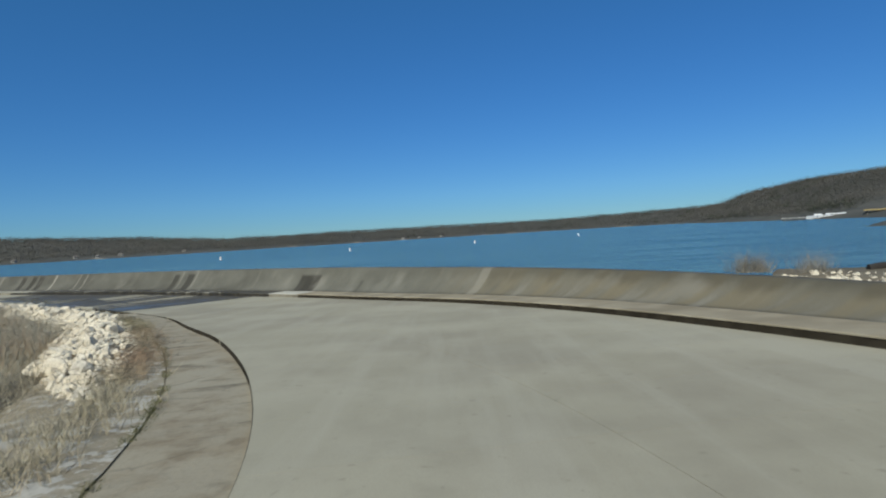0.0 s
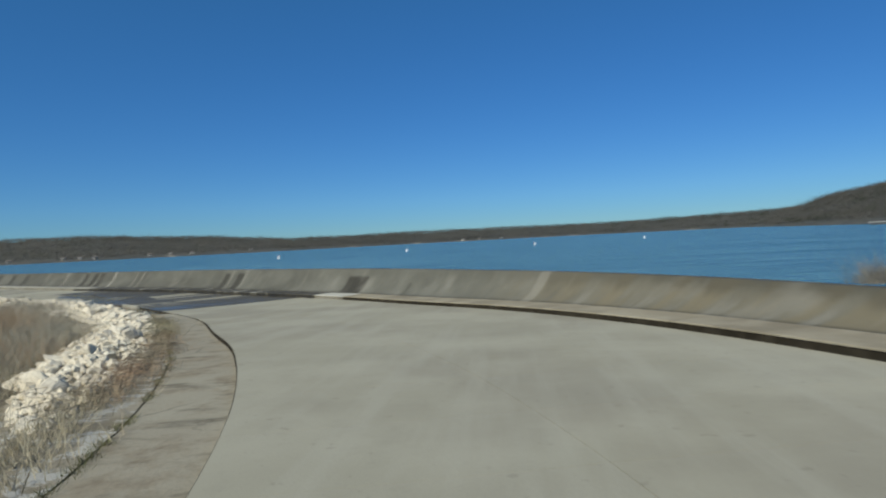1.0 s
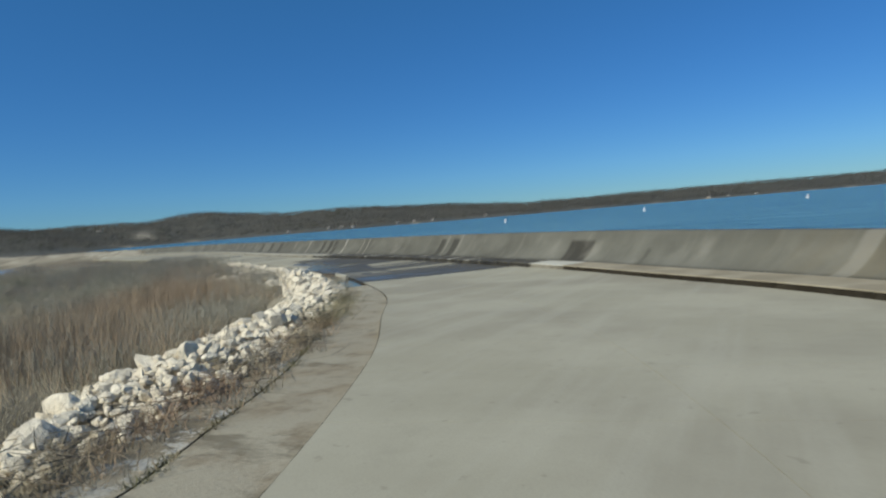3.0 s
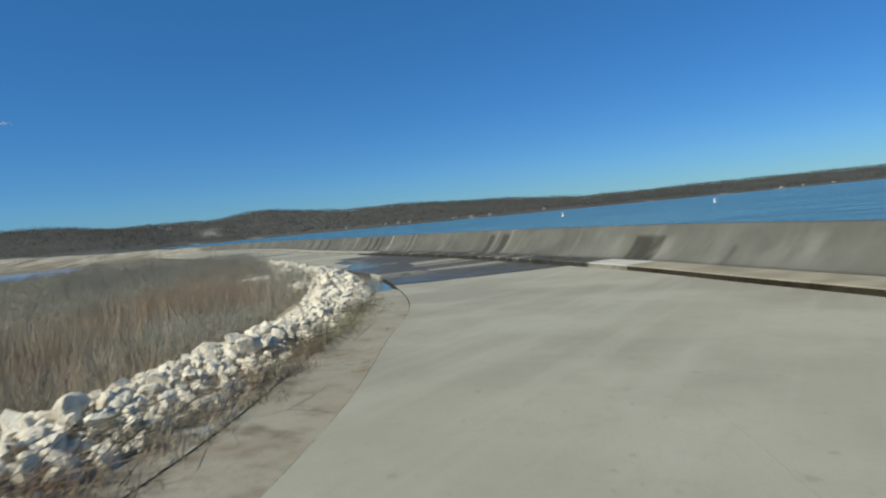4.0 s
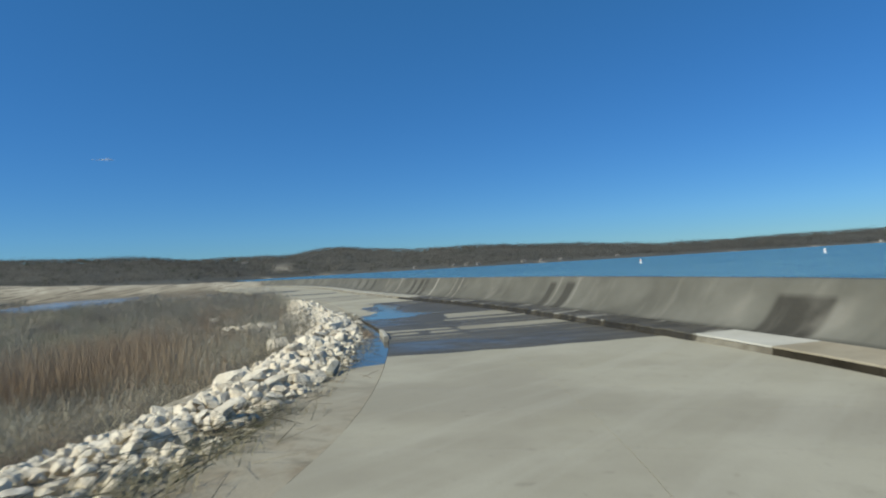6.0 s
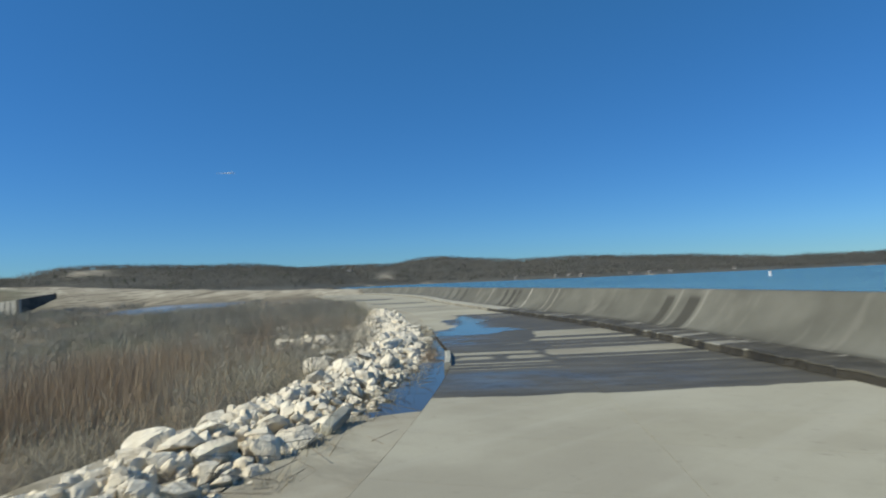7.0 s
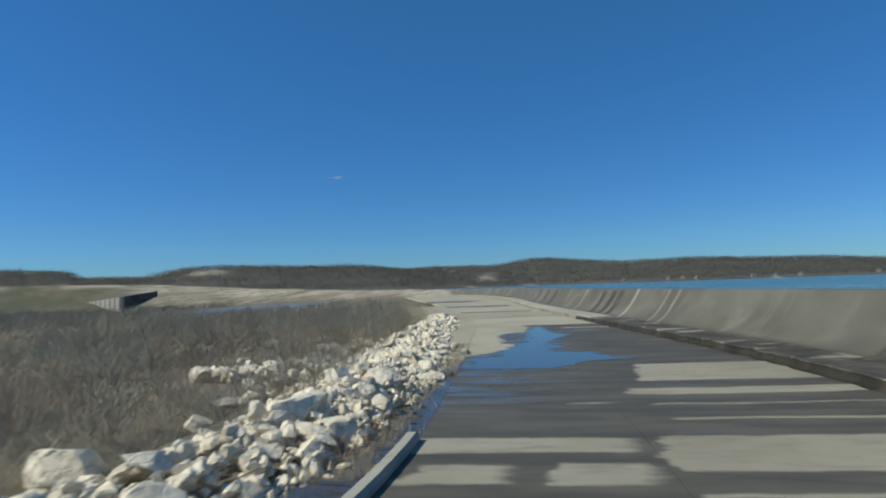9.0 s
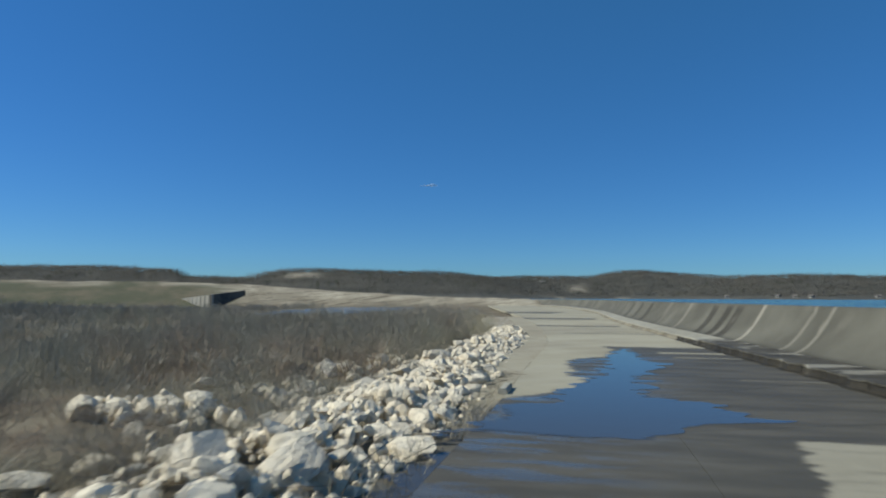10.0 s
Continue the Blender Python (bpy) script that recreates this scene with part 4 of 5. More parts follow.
def rock_band(u):
    """Near and far edge of the rock heap, metres left of the kerb, and its height."""
    x, y = along(LL, LN, LARC, u)
    near = float(np.interp(y, [-10, 8.6, 9.5, 13, 16, 20, 24, 28, 31, 35, 40, 50], [1.9, 1.9, 1.9, 1.7, 1.4, 1.3, 0.9, 0.75, 0.5, 0.3, 0.7, 0.8]))
    wide = float(np.interp(y, [-10, 8.6, 9.5, 13, 16, 20, 24, 28, 31, 35, 40, 50], [0.0, 0.0, 0.5, 1.8, 1.9, 1.7, 1.9, 2.05, 2.1, 2.5, 2.4, 1.4]))
    return near, wide


def rubble_height(x, y):
    """Ground under the rocks."""
    return float(grade(x, y)) - 0.16


made = 0
U0, U1 = left_arc(-2.7, 7.0), left_arc(-40, 46.3)
rock_spots = []
tries = 0
while made < 298 and tries < 9000:
    tries += 1
    u = U0 + (U1 - U0) * rng.random()
    near, wide = rock_band(u)
    if rng.random() > wide / 3.1:
        continue
    t = rng.random()
    off = near + wide * t
    x, y = band_point(u, off)
    size = rng.choice((0.10, 0.11, 0.12, 0.14, 0.17, 0.21, 0.24)) * rng.uniform(0.85, 1.1)
    if any((x - a) ** 2 + (y - b) ** 2 < (0.55 * (size + s)) ** 2 for a, b, s in rock_spots):
        continue
    rock_spots.append((x, y, size))
    ob = new("rock", ROCKS[rng.randrange(16)])
    heap = 0.30 * math.sin(math.pi * min(1, t * 1.1)) * min(1, wide / 2.2)
    ob.matrix_world = pose(x, y, rubble_height(x, y) + heap + size * 0.25, rng.uniform(-25, 25), rng.uniform(-25, 25), rng.uniform(0, 360)) @ Matrix.Diagonal((size * rng.uniform(1.0, 1.6), size * rng.uniform(0.9, 1.2), size * rng.uniform(0.55, 0.85), 1))
    tagged(ob, "pale broken limestone boulder in the bank of riprap", "rock", "riprap rocks beside the channel")
    made += 1


lone = new("boulder", ROCKS[9])
lone.matrix_world = pose(-19.3, 27.45, rubble_height(-19.3, 27.45) + 0.05, 8, -14, 100) @ Matrix.Diagonal((0.36, 0.33, 0.46, 1))
tagged(lone, "large upright limestone boulder behind the riprap", "rock")


# boulders lying by themselves in the brush: x, y, half width
for x, y, size in ((-25.75, 29.85, 0.30), (-25.65, 30.2, 0.34), (-25.35, 30.45, 0.24), (-25.55, 30.75, 0.33), (-25.9, 30.5, 0.22), (-28.85, 31.45, 0.26), (-32.7, 33.5, 0.40), (-32.2, 33.9, 0.28),
                   (-23.2, 30.2, 0.22), (-22.6, 29.6, 0.20), (-29.6, 33.9, 0.30), (-33.9, 35.6, 0.34), (-21.4, 28.9, 0.20)):
    ob = new("rock", ROCKS[rng.randrange(16)])
    z = float(cover_and_height(np.array([x]), np.array([y]))[0][0])
    ob.matrix_world = pose(x, y, z + size * 0.28, rng.uniform(-20, 20), rng.uniform(-20, 20), rng.uniform(0, 360)) @ Matrix.Diagonal((size * 1.25, size, size * rng.uniform(0.6, 0.8), 1))
    tagged(ob, "large pale limestone boulder lying in dry brush", "rock", "boulders in the brush")


def joined_rocks(name, spots, label):
    """Smaller rocks that nobody would count, in one mesh."""
    verts, faces = [], []
    for x, y, z, s in spots:
        me = PEBBLES[rng.randrange(16)]
        m = pose(x, y, z, rng.uniform(-40, 40), rng.uniform(-40, 40), rng.uniform(0, 360)) @ Matrix.Diagonal((s * rng.uniform(0.9, 1.4), s, s * rng.uniform(0.6, 1), 1))
        base = len(verts)
        verts += [tuple(m @ v.co) for v in me.vertices]
        faces += [tuple(base + q for q in p.vertices) for p in me.polygons]
    ob = from_arrays(name, verts, faces, M_ROCK)
    return tagged(ob, label, "rocks", "", "stuff")


spots = []
for k in range(13500):
    u = U0 - 6 + (U1 - U0 + 10) * rng.random()
    near, wide = rock_band(u)
    if rng.random() > wide / 3.1:
        continue
    t = rng.random()
    x, y = band_point(u, near + wide * t)
    s = 0.04 + 0.08 * rng.random() ** 1.6
    heap = 0.27 * math.sin(math.pi * min(1, t * 1.1)) * min(1, wide / 2.2)
    spots.append((x, y, rubble_height(x, y) + heap * rng.uniform(0.75, 1.1) + s * 0.3, s))
for cx, cy, spread, count in ((-24.3, 30.7, 0.5, 18), (-27.2, 32.9, 0.8, 40), (-35.2, 31.6, 1.1, 46), (-30.0, 34.6, 0.9, 40), (-36.0, 36.0, 1.2, 20), (-31.5, 36.4, 0.8, 26)):
    for k in range(count):                        # strays in the brush behind
        x, y = cx + rng.gauss(0, spread), cy + rng.gauss(0, spread * 0.6)
        spots.append((x, y, float(cover_and_height(np.array([x]), np.array([y]))[0][0]) + 0.05, rng.uniform(0.08, 0.22)))
for k in range(46):                               # a low heap among the boulders there
    t = rng.random()
    x, y = -25.9 + 1.3 * t + rng.gauss(0, 0.22), 29.75 + 2.0 * t + rng.gauss(0, 0.16)
    spots.append((x, y, float(cover_and_height(np.array([x]), np.array([y]))[0][0]) + 0.06 + 0.16 * rng.random(), rng.uniform(0.09, 0.20)))
joined_rocks("rubble", spots, "pale limestone rubble between the larger rocks")
spots = []
for k in range(420):
    u = toe_arc(5.4, 12.3) - 8.0 * rng.random() ** 0.8
    x, y = along(TT, TN, ARC, u, 1.42 + 1.5 * rng.random() ** 1.6)
    spots.append((float(x), float(y), WATER + 0.10, rng.choice((0.02, 0.025, 0.03, 0.04, 0.06, 0.09)) * rng.uniform(0.8, 1.1)))
joined_rocks("shore_stones", spots, "white stones on the lake bank behind the wall")


# ---- dry grass and brush ----
def blades(roots, heights, widths, lean, seed):
    """Thin upright triangles: n x 3 x 3."""
    g = np.random.default_rng(seed)
    n = len(roots)
    a = g.uniform(0, 2 * np.pi, n)
    side_v = np.stack([np.cos(a), np.sin(a), np.zeros(n)], 1) * widths[:, None] * 0.5
    tip = roots + np.stack([g.normal(0, lean, n) * heights, g.normal(0, lean, n) * heights, heights], 1)
    return np.stack([roots - side_v, roots + side_v, tip], 1)


def basin_points(n, seed, near, far, u0, u1, power=1.0):
    g = np.random.default_rng(seed)
    u = g.uniform(u0, u1, n)
    off = near + (far - near) * g.uniform(0, 1, n) ** power
    x, y = along(LL, LN, LARC, u, -off)
    ok = -side(x, y, LL, LN) > near * 0.9
    return np.stack([x[ok], y[ok]], 1), off[ok]


def ground_at(xy):
    return cover_and_height(xy[:, 0], xy[:, 1])[0]


def build_grass():
    g = np.random.default_rng(21)
    xy, off = basin_points(13000, 22, 2.6, 34, left_arc(-2.2, -9), left_arc(-70, 62), 1.4)
    patch = np.array([noise.fractal(Vector((a * 0.22, b * 0.22, 9.0)), 1.0, 2.0, 3) for a, b in xy])
    xy = xy[patch > -0.35]
    z = ground_at(xy)
    rep = 20
    roots = np.repeat(np.concatenate([xy, z[:, None]], 1), rep, 0)
    roots[:, :2] += g.normal(0, 0.22, (len(roots), 2))
    roots[:, 2] -= 0.05
    h = g.uniform(0.12, 0.55, len(roots))
    w = g.uniform(0.004, 0.0085, len(roots))
    tri = blades(roots, h, w, 0.85, 5)
    tagged(triangles("dry_grass", tri, M_GRASS), "tan and rusty dry winter grass in the basin", "grass", "", "stuff")


def build_brush():
    """Leafless thickets: fine forked twigs in clumps, low near the rocks, taller and closer farther out."""
    for name, count, seed, near, far, power, low, high, twigs, wide, begin, end, label in (
            ("brush", 6200, 32, 3.5, 40, 1.3, 0.3, 0.95, 66, 0.0065, (-3.5, 10), (-80, 67), "grey-brown leafless brush filling the basin"),
            ("thicket_brush", 520, 34, 3.6, 16, 1.0, 0.85, 1.5, 110, 0.009, (-25, 35.8), (-47, 50.5), "dense grey thicket twigs behind the rocks"),
            ("far_brush", 6400, 33, 11, 105, 1.1, 0.5, 1.4, 36, 0.05, (-24, 35), (-122, 87), "taller grey thickets toward the embankment")):
        g = np.random.default_rng(seed)
        xy, off = basin_points(count, seed, near, far, left_arc(*begin), left_arc(*end), power)
        clump = np.array([noise.fractal(Vector((a * 0.3, b * 0.3, 4.0)), 1.0, 2.0, 3) for a, b in xy])
        keep = (clump > -0.2) & (in_pond(xy[:, 0], xy[:, 1], 2.0) > 1)
        xy, off, clump = xy[keep], off[keep], clump[keep]
        z, cover = cover_and_height(xy[:, 0], xy[:, 1])[:2]
        open_dirt = (cover[:, 0] < 0.3) | (z < 0.6)
        xy, off, clump, z = xy[open_dirt], off[open_dirt], clump[open_dirt], z[open_dirt]
        stand = np.array([noise.fractal(Vector((a * 0.13, b * 0.13, 15.0)), 1.0, 2.0, 3) for a, b in xy])
        tall = g.uniform(low, high, len(xy)) * (0.8 + 0.5 * smooth(clump, 0.0, 0.6)) * (0.55 + 0.65 * smooth(stand, -0.35, 0.35))
        roots = np.repeat(np.concatenate([xy, z[:, None]], 1), twigs, 0)
        hs = np.repeat(tall, twigs)
        roots[:, :2] += g.normal(0, 0.26, (len(roots), 2)) * np.maximum(hs, 0.6)[:, None]
        a = g.uniform(0, 1, len(roots))
        lift = np.where(a > 0.4, g.uniform(0.15, 0.7, len(roots)), 0) * hs      # twigs that fork off part of the way up
        roots[:, 2] += lift - 0.05
        h = (hs - lift) * g.uniform(0.4, 1.0, len(roots))
        width = wide * (np.clip(np.repeat(off, twigs) / 60, 0.16, 1.2) if name == "far_brush" else 1.0)
        tri = blades(roots, h, g.uniform(0.5, 1.2, len(roots)) * width, 0.9 if name == "brush" else 0.5, seed + 6)
        tagged(triangles(name, tri, M_BRUSH if name == "brush" else M_THICKET), label, "brush", "", "stuff")


def build_bank_grass():
    g = np.random.default_rng(41)
    c = np.array([(6.72, 13.95), (6.9, 13.9), (7.0, 13.75), (7.75, 13.1), (7.85, 12.95), (7.05, 14.0)])
    n = 190 * len(c)
    xy = np.repeat(c, 190, 0) + g.normal(0, 0.15, (n, 2))
    roots = np.concatenate([xy, np.full((n, 1), WATER + 0.1)], 1)
    tri = blades(roots, g.uniform(0.24, 0.72, n) * g.uniform(0.5, 1.0, n), g.uniform(0.005, 0.010, n), 0.5, 8)
    tagged(triangles("bank_grass", tri, M_BANK), "dry tufted grass on the lake bank", "grass", "", "stuff")


def shrub_mesh(seed, forks=4, stems=9):
    """Leafless shrub, about a metre high: thin stems that fork into twigs."""
    g = np.random.default_rng(seed)
    tris = []

    def stem(p, d, length, width, depth):
        q = p + d * length
        s = np.cross(d, g.normal(0, 1, 3))
        s = s / (np.linalg.norm(s) + 1e-6) * width * 0.5
        tris.append((p - s, p + s, q + s * 0.6))
        tris.append((p - s, q + s * 0.6, q - s * 0.6))
        if depth:
            for _ in range(3):
                e = d + g.normal(0, 0.42, 3)
                stem(p + d * length * g.uniform(0.55, 1.0), e / np.linalg.norm(e), length * g.uniform(0.5, 0.8), width * 0.55, depth - 1)

    for _ in range(stems):
        d = np.array([g.normal(0, 0.4), g.normal(0, 0.4), 1.0])
        stem(np.array([g.normal(0, 0.07), g.normal(0, 0.07), -0.06]), d / np.linalg.norm(d), g.uniform(0.32, 0.5), 0.013, forks)
    return np.array(tris)


def build_shrubs():
    kinds = []
    g = random.Random(88)
    u0, u1 = left_arc(-18.5, 30.6), left_arc(-44, 48.5)
    for k in range(120):
        u = u0 + (u1 - u0) * g.random()
        near, wide = rock_band(u)
        x, y = band_point(u, near + wide - 0.25 + 9.0 * g.random() ** 1.4)
        if len(kinds) < 6:
            ob = triangles("shrub", shrub_mesh(100 + k), M_BRUSH)
            kinds.append(ob.data)
        else:
            ob = new("shrub", kinds[k % 6])
        s = g.uniform(0.75, 1.5)
        ob.matrix_world = pose(x, y, float(ground_at(np.array([[x, y]]))[0]), 0, 0, g.uniform(0, 360)) @ Matrix.Diagonal((s, s, s * g.uniform(0.8, 1.1), 1))
        tagged(ob, "leafless grey shrub in the dry grass behind the rocks", "shrub", "shrubs behind the riprap")
    u0, u1 = left_arc(-16.5, 28.8), left_arc(-31, 40)
    low = []
    for k in range(90):                           # low ones among the rocks and on the bare soil behind them
        u = u0 + (u1 - u0) * g.random()
        near, wide = rock_band(u)
        x, y = band_point(u, near + wide * 0.55 + 5.5 * g.random() ** 1.3)
        if len(low) < 5:
            ob = triangles("shrub", shrub_mesh(500 + k, 3, 12), M_THICKET)
            low.append(ob.data)
        else:
            ob = new("shrub", low[k % 5])
        s = g.uniform(0.55, 1.05)
        ob.matrix_world = pose(x, y, float(ground_at(np.array([[x, y]]))[0]) + 0.03, 0, 0, g.uniform(0, 360)) @ Matrix.Diagonal((s, s, s * g.uniform(0.8, 1.2), 1))
        tagged(ob, "low leafless grey-brown shrub among pale rocks", "shrub", "low shrubs among the rocks")


def build_thicket():
    """Taller shrubs close together between the rocks and the open basin."""
    g = random.Random(91)
    kinds = [triangles("shrub", shrub_mesh(300 + k), M_THICKET) for k in range(5)]
    k = 0
    while k < 120:
        x, y = g.uniform(-54, -32), g.uniform(31, 46)
        off = float(-side(np.array([x]), np.array([y]), LL, LN)[0])
        if not 3.4 < off < 17 or g.random() < 0.25:
            continue
        ob = kinds[k] if k < 5 else new("shrub", kinds[k % 5].data)
        s = g.uniform(1.1, 1.75)
        ob.matrix_world = pose(x, y, float(ground_at(np.array([[x, y]]))[0]), 0, 0, g.uniform(0, 360)) @ Matrix.Diagonal((s, s, s * g.uniform(0.8, 1.05), 1))
        tagged(ob, "tall leafless grey-brown shrub in a thicket", "shrub", "thicket shrubs")
        k += 1


build_grass()
build_shrubs()
build_thicket()
build_brush()
build_bank_grass()


def build_reeds():
    g = np.random.default_rng(61)
    c = np.array([(-16.5, 20.3), (-17.6, 20.6), (-18.8, 20.4), (-17.0, 21.8), (-19.2, 22.6), (-20.8, 23.6), (-21.6, 24.8), (-23.2, 24.2), (-18.2, 22.9), (-22.8, 26.0), (-9.8, 13.4), (-13.6, 14.8), (-15.6, 17.2), (-12.2, 13.9)])
    spread = np.repeat(np.where(g.uniform(0, 1, (len(c), 1)) < 0.6, 0.6, 1.1), 1000, 0)
    xy = np.repeat(c, 1000, 0) + g.normal(0, 1, (1000 * len(c), 2)) * spread
    roots = np.concatenate([xy, ground_at(xy)[:, None] - 0.05], 1)
    n = len(roots)
    tri = blades(roots, g.uniform(0.40, 1.05, n), g.uniform(0.006, 0.012, n), 0.22, 9)
    tagged(triangles("reeds", tri, M_REED), "rust-brown dead reeds standing in the basin", "reeds", "", "stuff")


build_reeds()


def build_fringe():
    """Tan grass at the foot of the rocks, dead twigs and drift washed against them."""
    g = np.random.default_rng(71)
    pts = []
    u0, u1 = left_arc(-2.2, 5), left_arc(-27, 37.2)
    for k in range(900):
        u = u0 + (u1 - u0) * g.uniform()
        near, wide = rock_band(u)
        off = near + g.normal(-0.02, 0.20) if k % 5 else g.uniform(1.0, 3.6)
        if off > 0.12 and (u < left_arc(-10.5, 22.2) or k % 4 == 0):
            x, y = band_point(u, off)
            pts.append((x, y, float(grade(x, y)) - 0.12))
    roots = np.repeat(np.array(pts), 18, 0)
    roots[:, :2] += g.normal(0, 0.10, (len(roots), 2))
    n = len(roots)
    tri = blades(roots, g.uniform(0.10, 0.36, n), g.uniform(0.005, 0.011, n), 0.55, 12)
    tagged(triangles("fringe_grass", tri, M_GRASS), "tufts of tan grass among the rocks", "grass", "", "stuff")
    sticks = []
    for k in range(1500):
        u = u0 + 3 + (u1 - u0 - 3) * g.uniform()
        near, wide = rock_band(u)
        if wide < 0.2 or (u > left_arc(-10.5, 22.2) and k % 3):
            continue
        off = near + g.normal(-0.10, 0.24)
        if off < 0.1:
            continue
        x, y = band_point(u, off)
        xa, ya = band_point(u + 0.1, off)
        turn = math.atan2(ya - y, xa - x) + g.normal(0, 0.8)
        half = g.uniform(0.08, 0.38) * np.array([math.cos(turn), math.sin(turn), g.normal(0, 0.22)])
        c = np.array([x, y, float(grade(x, y)) - 0.03 + abs(g.normal(0, 0.06)) + 0.10 * float(smooth(off - near, -0.1, 0.3))])
        thick = g.uniform(0.003, 0.008)
        up, across = np.array([0, 0, thick]), np.array([-math.sin(turn), math.cos(turn), 0]) * thick
        sticks += [(c - half, c + half, c + half * 0.6 + up), (c - half, c + half * 0.6 + up, c - half * 0.8 + up), (c - half - across, c + half, c - half * 0.9 + up + across)]
    tagged(triangles("drift_twigs", np.array(sticks), M_TWIGS), "dead brown twigs and drift along the foot of the rocks", "twigs", "", "stuff")


build_fringe()


# ---- far woods ----
def far_place(bearing, dist):
    b = radians(bearing)
    return CENTRE[0] - dist * math.sin(b), CENTRE[1] + dist * math.cos(b)


def shore_place(bearing, dist):
    b = radians(bearing)
    return -dist * math.sin(b), dist * math.cos(b)


def build_woods():
    """Leafless trees over the far hills, upright slivers of twig and stem, with darker cedars in clumps."""
    g = np.random.default_rng(51)
    b = np.concatenate([g.uniform(-26, 103, 29000), g.uniform(-41, -25, 8500), g.uniform(-180, 180, 800)])
    rs = np.interp(b, SHORE_B, SHORE_R)
    r = rs - 9 + 344 * g.uniform(0, 1, len(b)) ** 0.85
    x = CENTRE[0] - r * np.sin(np.radians(b))
    y = CENTRE[1] + r * np.cos(np.radians(b))
    z, cover, _, _ = cover_and_height(x, y)
    keep = (cover[:, 0] < 0.45) & (z > WATER + 0.25)
    for bearing, dist in ((-29.9, 186), (-33, 180), (-36.4, 160)):   # open water round the docks
        dx, dy = shore_place(bearing, dist)
        keep &= np.hypot(x - dx, y - dy) > 8
    x, y, z, r = x[keep], y[keep], z[keep], r[keep]
    grove = np.array([noise.fractal(Vector((a * 0.02, c * 0.02, 2.0)), 1.0, 2.0, 3) for a, c in zip(x, y)])
    tall = g.uniform(2.0, 4.6, len(x)) * (0.8 + 0.5 * smooth(grove, -0.3, 0.5))
    cedar = g.uniform(0, 1, len(x)) < 0.015 + 0.12 * smooth(grove, 0.25, 0.7) + np.where(r < 420, 0.05, 0.0) * smooth(grove, -0.2, 0.4) + np.where(x > 60, 0.30, 0.0) * smooth(grove, 0.12, 0.45)
    for name, sel, mat, rep, label in (("woods", ~cedar, M_WOODS, 23, "leafless grey-brown woods on the far hills"), ("cedars", cedar, M_CEDAR, 50, "dark green cedars among the far woods")):
        root = np.repeat(np.stack([x, y, z], 1)[sel], rep, 0)
        dist = np.repeat(r[sel], rep)
        hs = np.repeat(tall[sel] * (0.8 if name == "cedars" else 1), rep)
        n = len(root)
        spread = 0.5 if name == "cedars" else 2.2
        v = g.normal(0, 1, (n, 3))
        v /= np.linalg.norm(v, axis=1)[:, None]
        rad = g.uniform(0.1, 1.0, n) ** 0.5
        c = root + np.stack([v[:, 0] * rad * hs * spread, v[:, 1] * rad * hs * spread, hs * (0.55 + 0.42 * v[:, 2] * rad)], 1)
        s = np.clip(dist * 0.00053, 0.12, 0.32) * g.uniform(0.6, 1.3, n)
        tri = c[:, None, :] + g.normal(0, 1, (n, 3, 3)) * s[:, None, None] * np.array([0.6, 0.6, 1.2])
        face = np.cross(tri[:, 1] - tri[:, 0], tri[:, 2] - tri[:, 0])
        away = (face[:, :2] * (np.array(CENTRE) - c[:, :2])).sum(1) < 0
        tri[away] = tri[away][:, ::-1]             # every sliver faces the lake
        ob = triangles(name, tri, mat)
        nrm = v * 0.6 + np.array([0, 0, 0.7]) + g.normal(0, 0.12, v.shape)
        nrm /= np.linalg.norm(nrm, axis=1)[:, None]
        ob.data.normals_split_custom_set_from_vertices(np.repeat(nrm, 3, 0).tolist())
        tagged(ob, label, "trees", "", "stuff")


build_woods()


# ---- buoys ----
def build_buoy(x, y):
    root = holder("buoy", x, y, WATER, "white spar buoy floating on the lake", "buoy", "buoys along the spillway")
    bm = tube(bmesh.new(), 0, 0, -0.2, 0.42, 0.10, 0.10, 16)
    part("float_tube", bm, M_WHITE, root)
    part("cap", tube(bmesh.new(), 0, 0, 0.42, 0.47, 0.10, 0.05, 16), M_WHITE, root)
    part("band", tube(bmesh.new(), 0, 0, 0.27, 0.31, 0.103, 0.103, 16), M_ORANGE, root, "orange warning band")
    part("collar", tube(bmesh.new(), 0, 0, -0.02, 0.06, 0.16, 0.13, 16), M_WHITE, root)
    return root


first = build_buoy(-28.6, 79.5)
for bx, by in ((-13.2, 87.9), (4.8, 92.2), (23.3, 106.1)):
    copy_thing(first, pose(bx, by, WATER))


